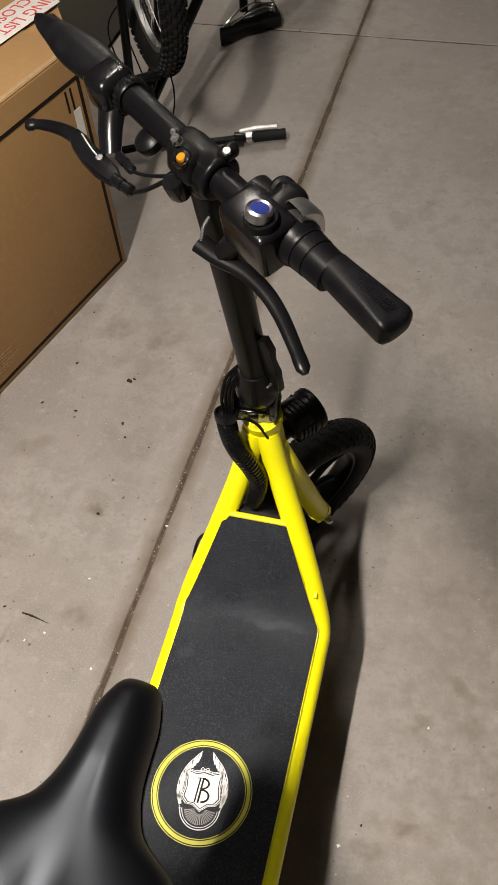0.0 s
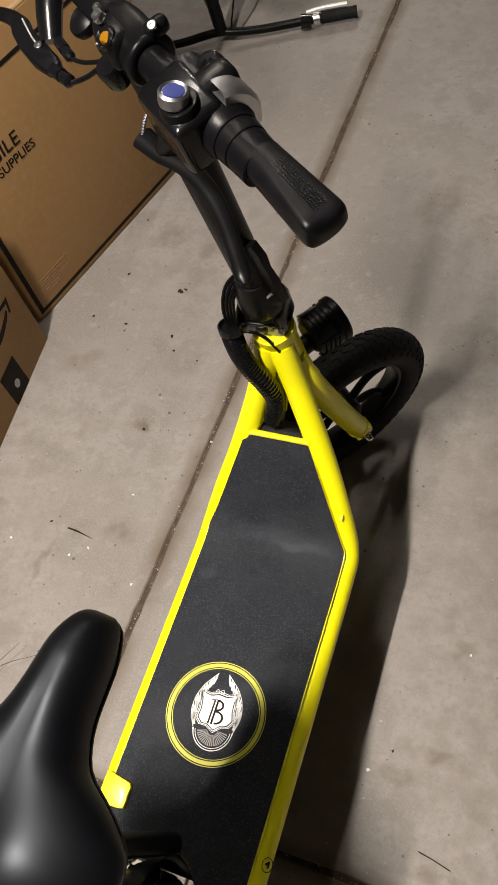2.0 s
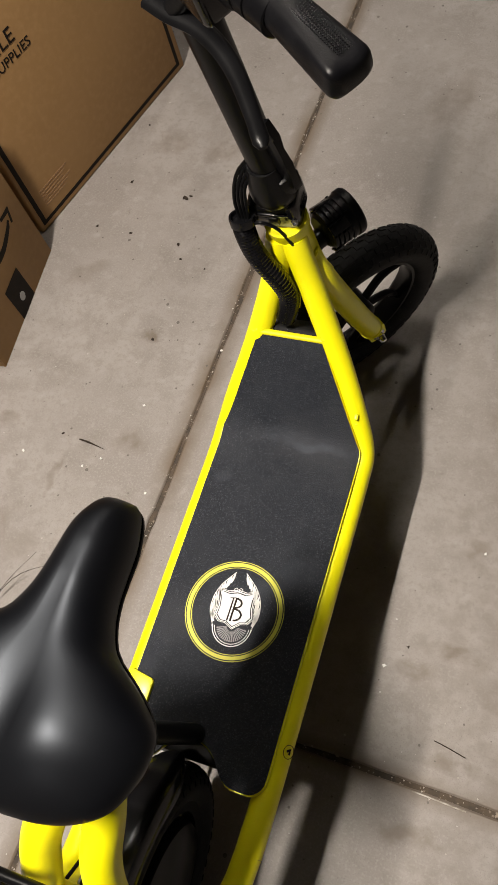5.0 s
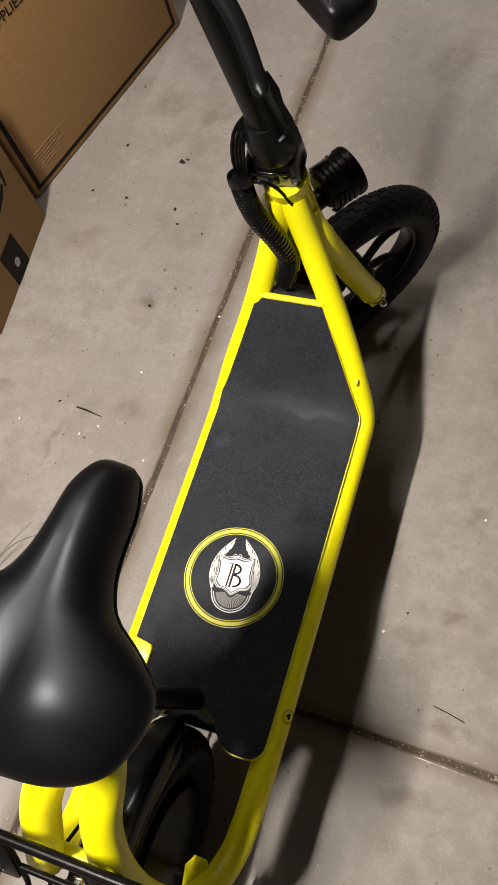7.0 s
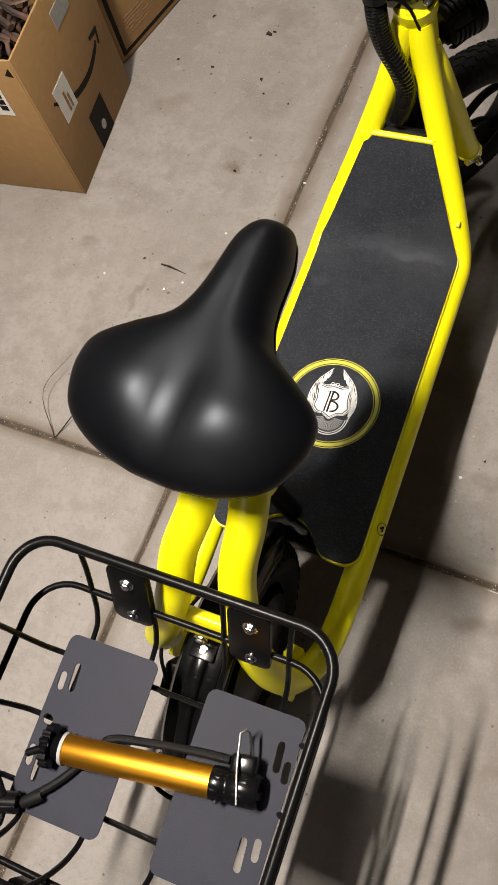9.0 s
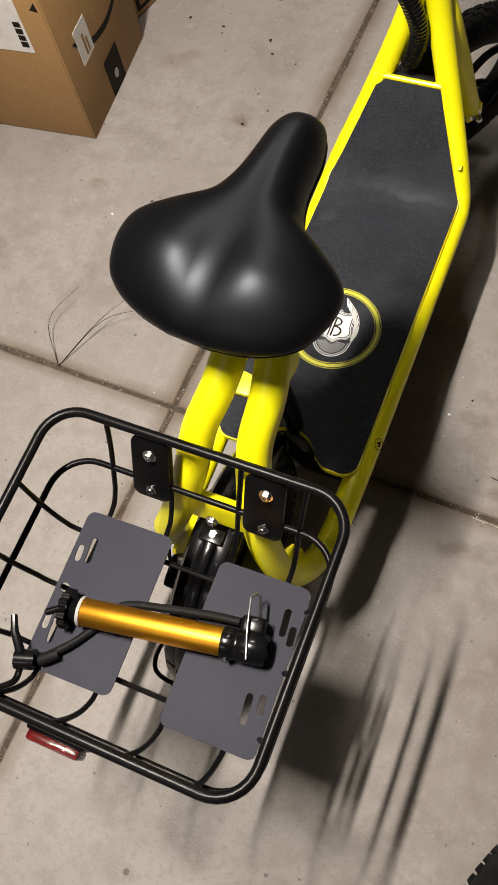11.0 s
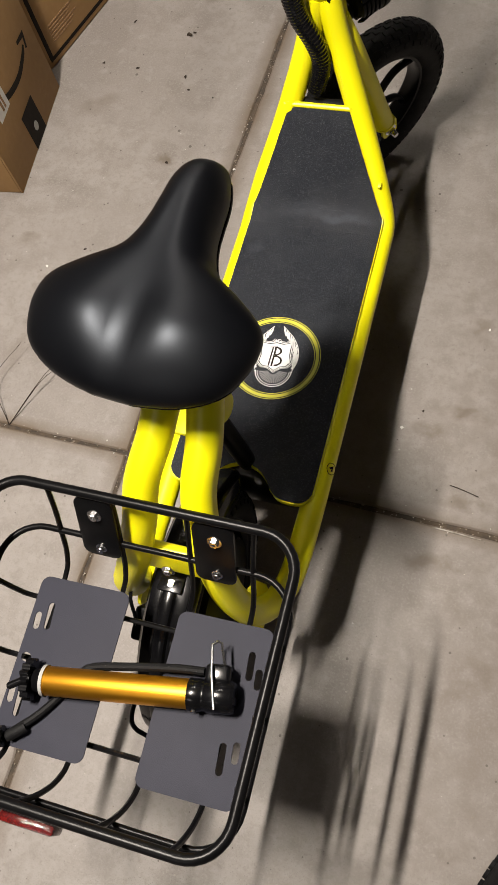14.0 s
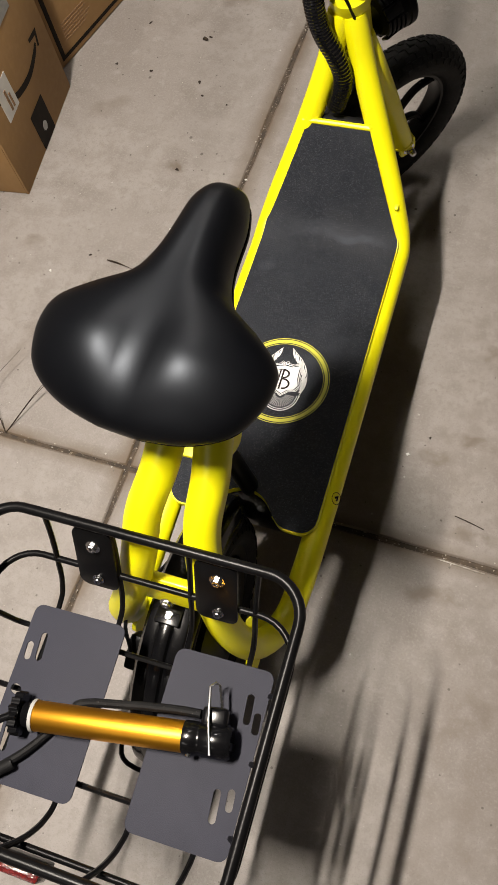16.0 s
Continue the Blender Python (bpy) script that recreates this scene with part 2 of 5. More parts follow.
def grip_tape():
    """Black gritty deck surface with bright mineral specks and a dusty patch."""
    return material("grip_tape", (0.0085, 0.0108, 0.0168), 0.62, spots=[(9, 0.50, 0.72, (0.018, 0.021, 0.028)), (3.6, 0.54, 0.68, (0.026, 0.028, 0.034)), (330, 0.53, 0.68, (0.026, 0.029, 0.038)), (620, 0.60, 0.68, (0.085, 0.090, 0.105))], bump=0.7, scale=800, spec=0.30)


TAPE = grip_tape()
# first two marks paint the bend's pale sheen; the others are dusty wear
marked(TAPE, [(0.045, 1.312, 0.085, 0.009, -2, 0.75), (0.02, 1.318, 0.11, 0.016, 0, 0.35), (0.088, 1.105, 0.045, 0.034, 25, 0.55), (0.060, 1.085, 0.05, 0.025, 40, 0.35), (-0.075, 1.235, 0.02, 0.016, 60, 0.4), (-0.03, 0.93, 0.05, 0.03, 30, 0.2)], (0.048, 0.054, 0.068), 0.03)


# ---- mesh tools ----
def part(name, bm, mat, parent=None, label="", m=None, angle=35):
    me = bpy.data.meshes.new(name)
    bmesh.ops.recalc_face_normals(bm, faces=bm.faces)
    bm.to_mesh(me)
    bm.free()
    me.polygons.foreach_set("use_smooth", [True] * len(me.polygons))
    me.set_sharp_from_angle(angle=radians(angle))
    me.materials.append(mat)
    ob = new(name, me)
    if parent is not None:
        ob.parent = parent
    if m is not None:
        ob.matrix_basis = m
    if label:
        ob["label"] = label
    return ob


def empty(name, m=None, parent=None):
    ob = new(name)
    if m is not None:
        ob.matrix_basis = m
    if parent is not None:
        ob.parent = parent
    return ob


def smooth(pts, n=8, closed=False):
    """Catmull-Rom through the points."""
    P = [Vector(p) for p in pts]
    k = len(P)
    out = []
    for i in range(k if closed else k - 1):
        a = P[(i - 1) % k] if closed or i > 0 else P[0] * 2 - P[1]
        b, c = P[i], P[(i + 1) % k]
        d = P[(i + 2) % k] if closed or i + 2 < k else P[-1] * 2 - P[-2]
        for j in range(n):
            t = j / n
            out.append(0.5 * (2 * b + (c - a) * t + (2 * a - 5 * b + 4 * c - d) * t * t + (3 * b - a - 3 * c + d) * t ** 3))
    if not closed:
        out.append(P[-1])
    return out


def sweep(bm, pts, r, seg=12, closed=False, squash=1.0):
    """A round tube along the points; r is a number or one radius a point."""
    P = [Vector(p) for p in pts]
    k = len(P)
    rad = r if isinstance(r, (list, tuple)) else [r] * k
    rings, nrm = [], None
    for i in range(k):
        if closed:
            t = (P[(i + 1) % k] - P[i - 1]).normalized()
        else:
            t = (P[min(i + 1, k - 1)] - P[max(i - 1, 0)]).normalized()
        if nrm is None:
            nrm = t.orthogonal().normalized() if abs(t.z) > 0.9 else Vector((0, 0, 1)).cross(t).normalized()
        nrm = (nrm - t * nrm.dot(t)).normalized()
        bi = t.cross(nrm)
        rings.append([bm.verts.new(P[i] + rad[i] * (math.cos(a) * nrm + squash * math.sin(a) * bi)) for a in (2 * math.pi * q / seg for q in range(seg))])
    for i in range(k if closed else k - 1):
        A, B = rings[i], rings[(i + 1) % k]
        if closed and i == k - 1:
            s = min(range(seg), key=lambda q: (B[q].co - A[0].co).length)
            B = B[s:] + B[:s]
        for q in range(seg):
            bm.faces.new((A[q], A[(q + 1) % seg], B[(q + 1) % seg], B[q]))
    if not closed:
        bm.faces.new(rings[0][::-1])
        bm.faces.new(rings[-1])
    return bm


def tube(pts, r, seg=12, closed=False, n=0, squash=1.0):
    return sweep(bmesh.new(), smooth(pts, n, closed) if n else pts, r, seg, closed, squash)


def lathe(profile, seg=24, m=None, bm=None, arc=2 * math.pi):
    """Turns (radius, height) pairs about z."""
    bm = bm or bmesh.new()
    m = m or Matrix()
    full = arc > 6.28
    cnt = seg if full else seg + 1
    rings = [[bm.verts.new(m @ Vector((r * math.cos(arc * q / seg), r * math.sin(arc * q / seg), z))) for q in range(cnt)] for r, z in profile]
    for A, B in zip(rings, rings[1:]):
        for q in range(seg):
            bm.faces.new((A[q], A[(q + 1) % cnt], B[(q + 1) % cnt], B[q]))
    if full:
        if profile[0][0] > 1e-6 and profile[0] != profile[-1]:
            bm.faces.new(rings[0][::-1])
        if profile[-1][0] > 1e-6 and profile[0] != profile[-1]:
            bm.faces.new(rings[-1])
        bmesh.ops.remove_doubles(bm, verts=[v for R in rings for v in R], dist=1e-6)
    return bm


def rbox(sx, sy, sz, bev=0.002, m=None, bm=None, seg=2):
    """A box with rounded edges, centred."""
    bm = bm or bmesh.new()
    made = bmesh.ops.create_cube(bm, size=1.0)["verts"]
    bmesh.ops.scale(bm, vec=(sx, sy, sz), verts=made)
    if bev:
        edges = list({e for v in made for e in v.link_edges})
        out = bmesh.ops.bevel(bm, geom=edges, offset=bev, segments=seg, affect="EDGES", profile=0.5)
        made = list(set(out["verts"]) | {v for v in made if v.is_valid})
    if m is not None:
        bmesh.ops.transform(bm, matrix=m, verts=[v for v in made if v.is_valid])
    return bm


def slab(outline, z0, z1, m=None, bm=None, bev=0.0):
    """An upright prism over a plane outline."""
    bm = bm or bmesh.new()
    m = m or Matrix()
    lo = [bm.verts.new(m @ Vector((x, y, z0))) for x, y in outline]
    hi = [bm.verts.new(m @ Vector((x, y, z1))) for x, y in outline]
    k = len(outline)
    bm.faces.new(lo[::-1])
    top = bm.faces.new(hi)
    for i in range(k):
        bm.faces.new((lo[i], lo[(i + 1) % k], hi[(i + 1) % k], hi[i]))
    if bev:
        bmesh.ops.bevel(bm, geom=list(top.edges), offset=bev, segments=2, affect="EDGES", profile=0.5)
    return bm


def round_rect(w, h, r, n=5, cx=0.0, cy=0.0):
    out = []
    for sx, sy, a0 in ((1, 1, 0), (-1, 1, 90), (-1, -1, 180), (1, -1, 270)):
        for i in range(n + 1):
            a = radians(a0 + 90 * i / n)
            out.append((cx + sx * (w / 2 - r) + r * math.cos(a), cy + sy * (h / 2 - r) + r * math.sin(a)))
    return out


def text_mesh(name, body, size, m, mat, parent, thick=0.0003):
    cu = bpy.data.curves.new(name, "FONT")
    cu.body, cu.size, cu.extrude = body, size, thick
    cu.align_x, cu.align_y = "CENTER", "CENTER"
    tmp = new(name, cu)
    me = bpy.data.meshes.new_from_object(tmp.evaluated_get(bpy.context.evaluated_depsgraph_get()))
    bpy.data.objects.remove(tmp)
    me.name = name
    me.materials.clear()
    me.materials.append(mat)
    ob = new(name, me)
    ob.parent = parent
    ob.matrix_basis = m
    return ob


def along(p, q, extra=0.0):
    """A pose at p whose z axis points to q."""
    d = Vector(q) - Vector(p)
    return Matrix.Translation(p) @ d.to_track_quat("Z", "Y").to_matrix().to_4x4()


def bolt(parent, p, d, r=0.006, h=0.004, name="bolt", washer=True):
    m = along(p, Vector(p) + Vector(d))
    bm = lathe([(0, 0), (r * 1.5, 0), (r * 1.5, 0.0012), (r, 0.0014)] if washer else [(0, 0), (r, 0)], 16, m)
    lathe([(r, 0.0), (r, h * 0.8), (r * 0.85, h), (r * 0.4, h), (r * 0.36, h * 0.55), (0, h * 0.55)], 6 if r > 0.005 else 12, m, bm)
    return part(name, bm, CHROME, parent, angle=30)


# ---- the room ----
TH = radians(-2.7)
floor = tagged(new("floor"), "grey stained concrete garage floor with saw-cut joints", "floor", kind="structure")
base = part("joint_bed", rbox(12, 14, 0.04, 0, pose(0, 2, -0.0240)), JOINT, floor, "dirty joint filling")
R0 = Matrix.Translation((0.0, 1.6, 0.0)) @ Matrix.Rotation(TH, 4, "Z")
XS = [-6.0, -2.86, 0.0, 2.86, 6.0]
YS = [-5.0, -3.56, -0.70, 2.16, 5.02, 7.9]


def concrete_slab(x0, x1, y0, y1, seed):
    """One floor panel with slightly ragged, worn edges."""
    rnd = random.Random(seed)
    g = 0.0046
    out = []

    def run(ax, ay, bx, by, nx, ny):
        d = math.hypot(bx - ax, by - ay)
        k = max(2, int(d / 0.02)) if d < 3.2 else 150
        for i in range(k):
            f = i / k
            w = 0.0012 * math.sin(f * d * 9 + seed) + 0.0007 * math.sin(f * d * 31 + 2 * seed) + rnd.uniform(-0.0004, 0.0004) + (0.002 if rnd.random() < 0.03 else 0)
            out.append((ax + (bx - ax) * f + nx * w, ay + (by - ay) * f + ny * w))

    x0, x1, y0, y1 = x0 + g, x1 - g, y0 + g, y1 - g
    run(x0, y0, x1, y0, 0, 1)
    run(x1, y0, x1, y1, -1, 0)
    run(x1, y1, x0, y1, 0, -1)
    run(x0, y1, x0, y0, 1, 0)
    bm = bmesh.new()
    lo = [bm.verts.new(R0 @ Vector((x, y, -0.016))) for x, y in out]
    cx, cy = (x0 + x1) / 2, (y0 + y1) / 2
    mid = [bm.verts.new(R0 @ Vector((x, y, -0.0026))) for x, y in out]
    hi = [bm.verts.new(R0 @ Vector((x + 0.003 * (1 if x < cx else -1) * (abs(x - cx) > (x1 - x0) / 2 - 0.012), y + 0.003 * (1 if y < cy else -1) * (abs(y - cy) > (y1 - y0) / 2 - 0.012), 0.0))) for x, y in out]
    k = len(out)
    for A, B in ((lo, mid), (mid, hi)):
        for i in range(k):
            bm.faces.new((A[i], A[(i + 1) % k], B[(i + 1) % k], B[i]))
    bm.faces.new(hi)
    return bm


for i in range(4):
    for j in range(5):
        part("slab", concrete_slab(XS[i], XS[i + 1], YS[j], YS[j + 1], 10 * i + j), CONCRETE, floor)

for nm, sx, sy, sz, p in (("wall_north", 6.4, 0.15, 2.7, (0.2, 5.6, 1.35)), ("wall_south", 6.4, 0.15, 2.7, (0.2, -2.2, 1.35)),
                          ("wall_west", 0.15, 7.65, 2.7, (-2.95, 1.7, 1.35)), ("wall_east", 0.15, 7.65, 2.7, (3.35, 1.7, 1.35))):
    w = part(nm, rbox(sx, sy, sz, 0.003, pose(*p)), WALLP)
    tagged(w, "plain painted garage wall", "wall", kind="structure")
tagged(part("ceiling", rbox(6.4, 7.9, 0.1, 0.003, pose(0.2, 1.7, 2.75)), WALLP), "plain painted garage ceiling", "ceiling", kind="structure")

# ---- the scooter ----
SCOOT = pose(0.2301, 0, 0, 0, 0, -1.5)
scooter = tagged(empty("electric_scooter", SCOOT), "bright yellow seated electric scooter with black deck and rear basket", "scooter")
DX = 0.0095          # the deck's middle
ZD = 0.245          # the deck's top

# side tubes: from the head down, along the deck, round the rear bend and up to the saddle
for s, nm in ((1, "side_tube"), (-1, "side_tube")):
    main = [(0.010 * s, 1.494, 0.542), (0.030 * s, 1.475, 0.456), (0.067 * s, 1.428, 0.351), (0.100 * s, 1.371, 0.274), (0.1165 * s, 1.330, 0.231),
            (0.1183 * s, 1.28, 0.2200), (0.1183 * s, 1.15, 0.2195), (0.1183 * s, 0.95, 0.2195), (0.1178 * s, 0.80, 0.2205), (0.1165 * s, 0.72, 0.222)]
    rear = [(0.1165 * s, 0.72, 0.222), (0.114 * s, 0.675, 0.226), (0.106 * s, 0.635, 0.248), (0.093 * s, 0.612, 0.282),
            (0.085 * s, 0.607, 0.325), (0.070 * s + 0.003, 0.612, 0.375), (0.056 * s + 0.007, 0.626, 0.43), (0.043 * s + DX, 0.652, 0.49), (0.036 * s + DX, 0.69, 0.545), (0.030 * s + DX, 0.735, 0.590), (0.024 * s + DX, 0.79, 0.628)]
    off = lambda pts: [(x + DX * (min(1, max(0, (1.50 - y) / 0.17)) if y > 0.7 else max(0, (y - 0.55) / 0.15) if z < 0.3 else 0), y, z) for x, y, z in pts]
    part(nm, tube(off(main), 0.0195, 18, n=6), YELLOW, scooter)
    part("seat_stay", tube(off(rear), [0.0195] * 10 + [0.0195 + 0.0024 * min(1, i / 24) for i in range(51)], 18, n=6), YELLOW, scooter)
    # rear dropout with axle nuts
    part("dropout", slab(round_rect(0.055, 0.085, 0.014), -0.003, 0.003, pose(0.088 * s, 0.615, 0.205, 90, 0, 90)), YELLOW, scooter)
    bolt(scooter, (0.092 * s, 0.625, 0.186), (s, 0, 0), 0.009, 0.012, "axle_nut")
    part("brace_tab", slab([(-0.022, -0.020), (0.022, -0.016), (0.014, 0.014), (0.0, 0.022), (-0.014, 0.012)], -0.002, 0.002, pose(0.084 * s + 0.003, 0.640, 0.252, 22, 14 * s, 25 * s), bev=0.001), YELLOW, scooter)
    # flat ear on the outer side of the stay below the saddle
    part("stay_ear", lathe([(0, 0), (0.020, 0), (0.0225, 0.003), (0.0225, 0.020), (0.020, 0.023), (0, 0.023)], 22, along((0.020 * s + DX, 0.796, 0.560), (0.054 * s + DX, 0.790, 0.566))), YELLOW, scooter)

# head tube and gussets
AX0, AX1 = Vector((0.006, 1.530, 0.430)), Vector((0.002, 1.5015, 0.572))
part("head_tube", lathe([(0.021, 0), (0.0280, 0.001), (0.0280, 0.02), (0.0270, 0.026), (0.0275, (AX1 - AX0).length - 0.03), (0.0310, (AX1 - AX0).length - 0.016), (0.0310, (AX1 - AX0).length), (0.02, (AX1 - AX0).length)], 28, along(AX0, AX1)), YELLOW, scooter)
part("gusset", tube([(0.0, 1.46, 0.42), (0.0, 1.50, 0.47)], 0.012, 12), YELLOW, scooter)

# deck: flat panel, upturned front panel, yellow edge
HW, HF = 0.1178, 0.0522
YK, YF, ZF = 1.318, 1.429, 0.385
YT = 0.789


def deck_outline(g=0.0):
    """Half-plan of the flat panel's tail, inset by g: two lobes beside a bay."""
    r = [(HW - g, YK), (HW - g, YT + 0.03)]
    r += [(HW - g - 0.024 * (1 - math.cos(a)), YT + g + 0.024 * (1 - math.sin(a))) for a in (radians(q) for q in (15, 30, 45, 60, 75, 90))]
    r += [(0.082, YT + g), (0.070, YT + 0.0008 + g), (0.0635 - g * 0.3, YT + 0.0028 + g), (0.0575 - g * 0.6, YT + 0.007 + g), (0.0520 - g * 0.8, YT + 0.0125 + g), (0.0470 - g * 0.8, YT + 0.0188 + g), (0.0420 - g * 0.7, YT + 0.0255 + g), (0.0365 - g * 0.6, YT + 0.0318 + g), (0.0300 - g * 0.5, YT + 0.0375 + g), (0.0220 - g * 0.3, YT + 0.0425 + g), (0.0120, YT + 0.0462 + g), (0.003, YT + 0.0474 + g)]
    return r + [(-x, y) for x, y in r[::-1]]


def deck_panel(g, z0, z1):
    """Flat panel and a ramp that bends up softly into it."""
    bm = bmesh.new()
    YB0 = YK - 0.030
    out = [(x + DX + 0.001, y if y < YK - 0.01 else YB0) for x, y in deck_outline(g)]
    slab(out, z0, z1, bm=bm)
    n = 22
    rows = []
    for z in (z0, z1):
        row = []
        for i in range(n + 1):
            y = YB0 + (YF - g - YB0) * i / n
            f = (y - YK) / (YF - YK)
            w = HW - g + (HF - HW) * max(0.0, f)
            e = (y - YK) / 0.010
            rise = (ZF - ZD) / (YF - YK) * 0.010 * (math.log1p(math.exp(e)) if e < 20 else e) if i else 0.0
            mid = (DX + 0.001) * (1 - max(0.0, f)) - 0.0012 * max(0.0, f)
            row.append((bm.verts.new((mid - w, y, z + rise)), bm.verts.new((mid + w, y, z + rise))))
        rows.append(row)
    for row in rows:
        for a, b in zip(row, row[1:]):
            bm.faces.new((a[0], a[1], b[1], b[0]))
    for k in (0, 1):
        for i in range(n):
            bm.faces.new((rows[0][i][k], rows[0][i + 1][k], rows[1][i + 1][k], rows[1][i][k]))
    bm.faces.new((rows[0][n][0], rows[0][n][1], rows[1][n][1], rows[1][n][0]))
    bmesh.ops.remove_doubles(bm, verts=bm.verts, dist=0.0003)
    return bm


deck = part("deck", deck_panel(0.0, ZD - 0.012, ZD), YELLOW, scooter, "yellow steel deck pan", angle=25)
part("grip_mat", deck_panel(0.0018, ZD - 0.004, ZD + 0.0022), TAPE, deck, "black gritty non-slip deck mat", angle=25)
part("front_crossbar", tube([(-0.061, 1.4300, 0.3850), (0.0, 1.4300, 0.3850), (0.060, 1.4300, 0.3850)], 0.0050, 10), YELLOW, scooter)
for s in (1, -1):
    part("weld_stub", lathe([(0, -0.004), (0.0050, -0.004), (0.0055, 0.000), (0.004, 0.003), (0, 0.004)], 12, pose(0.0540 * s, 1.431, 0.389)), YELLOW, scooter)
for y in (1.355, 1.20, 1.09, 0.99, 0.90):
    for s in (1, -1):
        z = 0.2215 if y < 1.3 else 0.262
        x = 0.112 if y < 1.3 else 0.099
        part("side_stud", lathe([(0, -0.001), (0.0044, -0.001), (0.0036, 0.0012), (0.002, 0.0020), (0, 0.0022)], 10, along((x * s + DX + 0.006 * s, y, z + 0.0175), (x * s + DX + 0.3 * s, y, z + 1))), YELLOW, scooter)
part("tail_lip", slab([(DX - 0.040, 0.815), (DX - 0.030, 0.829), (DX - 0.010, 0.8345), (DX + 0.012, 0.8345), (DX + 0.032, 0.826), (DX + 0.047, 0.808), (DX + 0.050, 0.822), (DX + 0.034, 0.842), (DX - 0.034, 0.842)], ZD - 0.030, ZD - 0.026), YELLOW, scooter)
part("controller_box", rbox(0.088, 0.080, 0.070, 0.012, pose(0.003, 1.440, 0.335, 42, 0, 0), seg=3), RUBBER, scooter)
part("under_tray", rbox(0.19, 0.50, 0.085, 0.012, pose(DX, 1.06, 0.183)), BLACK, scooter)

# print on the deck: double ring and winged crest
ZP = ZD + 0.0026
RC = (0.0090, 1.0275)


def ring(r0, r1, m, bm=None, seg=72, a0=0.0, a1=2 * math.pi, h=0.0004):
    bm = bm or bmesh.new()
    full = a1 - a0 > 6.28
    k = seg if full else seg + 1
    V = [[bm.verts.new(m @ Vector((r * math.cos(a0 + (a1 - a0) * i / seg), r * math.sin(a0 + (a1 - a0) * i / seg), z))) for i in range(k)] for r, z in ((r0, 0), (r0, h), (r1, h), (r1, 0))]
    for A, B in zip(V, V[1:]):
        for i in range(seg):
            bm.faces.new((A[i], A[(i + 1) % k], B[(i + 1) % k], B[i]))
    return bm


RM = pose(RC[0], RC[1], ZP, 0, 0, 1.5)
decal = empty("deck_print", parent=scooter)
part("outer_ring", ring(0.0753, 0.0764, RM), PRINTY, decal)
part("middle_ring", ring(0.0682, 0.0737, RM), PRINTY, decal)
part("inner_ring", ring(0.0656, 0.0666, RM), PRINTY, decal)
half_shield = [(0.0, 0.0265), (0.012, 0.0240), (0.0255, 0.0275), (0.0235, 0.017), (0.0230, 0.004), (0.0255, -0.008), (0.019, -0.0155), (0.010, -0.0165), (0.0, -0.0235)]
shield = half_shield + [(-x, y) for x, y in half_shield[::-1][1:-1]]
SM = RM @ pose(0.001, 0.0, 0, 0, 0, 6)


def outline_band(pts, k0, k1, z0=0.0003, z1=0.0006):
    """A thin printed band that follows a closed outline."""
    bm = bmesh.new()
    n = len(pts)
    V = [[bm.verts.new(SM @ Vector((x * k, y * k, z))) for x, y in pts] for k, z in ((k0, z0), (k0, z1), (k1, z1), (k1, z0))]
    for A, B in zip(V, V[1:]):
        for i in range(n):
            bm.faces.new((A[i], A[(i + 1) % n], B[(i + 1) % n], B[i]))
    return bm


part("crest_shield", slab(shield, 0.0003, 0.0007, SM), WHITE, decal)
part("crest_border", outline_band(shield, 1.07, 1.13), WHITE, decal)
part("crest_border", outline_band(shield, 1.18, 1.215), WHITE, decal)
outer = smooth([(0.0310, -0.024, 0), (0.0385, -0.004, 0), (0.0370, 0.018, 0), (0.0290, 0.036, 0), (0.0190, 0.048, 0), (0.0085, 0.059, 0)], 6)
inner = smooth([(0.0295, -0.020, 0), (0.0310, -0.006, 0), (0.0290, 0.012, 0), (0.0215, 0.030, 0), (0.0135, 0.041, 0), (0.0085, 0.055, 0)], 6)
no = len(outer) - 1
for s in (1, -1):
    for i in range(11):
        f = i / 10
        a, b = Vector(inner[int(f * no * 0.80)]), Vector(outer[min(no, int(f * no * 0.80) + 6)])
        d = b - a
        n = Vector((-d.y, d.x, 0)).normalized() * (0.0024 - 0.0006 * f)
        out = [a - n * 0.6, a + n * 0.6, a + d * 0.55 + n, b, a + d * 0.55 - n]
        part("crest_feather", slab([(v.x * s, v.y) for v in out], 0.0002, 0.0006, SM), WHITE, decal)
    wing = [(v[0] * s, v[1]) for v in outer]
    wing += [((v[0] - 0.0011) * s, v[1] - 0.0004) for v in outer[::-1]]
    part("crest_wing_edge", slab(wing, 0.0002, 0.0006, SM), WHITE, decal)
    part("crest_scroll", ring(0.0022, 0.0030, SM @ pose(0.0038 * s, 0.0318, 0), seg=16), WHITE, decal)
    part("crest_knot", ring(0.0003, 0.0014, SM @ pose(0.0300 * s, -0.0260, 0), seg=12), WHITE, decal)
WM = SM @ pose(0, -0.0235, 0)
part("crest_wheel_rim", ring(0.0292, 0.0306, WM, seg=44, a0=radians(186), a1=radians(354)), WHITE, decal)
part("crest_wheel_inner", ring(0.0262, 0.0272, WM, seg=44, a0=radians(184), a1=radians(356)), WHITE, decal)
for i in range(19):
    a = radians(192 + 156 * i / 18)
    c, s2 = math.cos(a), math.sin(a)
    part("crest_spoke", slab([(0.008 * c - 0.0003 * s2, 0.008 * s2 + 0.0003 * c), (0.008 * c + 0.0003 * s2, 0.008 * s2 - 0.0003 * c), (0.0235 * c + 0.0010 * s2, 0.0235 * s2 - 0.0010 * c), (0.0235 * c - 0.0010 * s2, 0.0235 * s2 + 0.0010 * c)], 0.0002, 0.0005, WM), PLATEPRINT, decal)
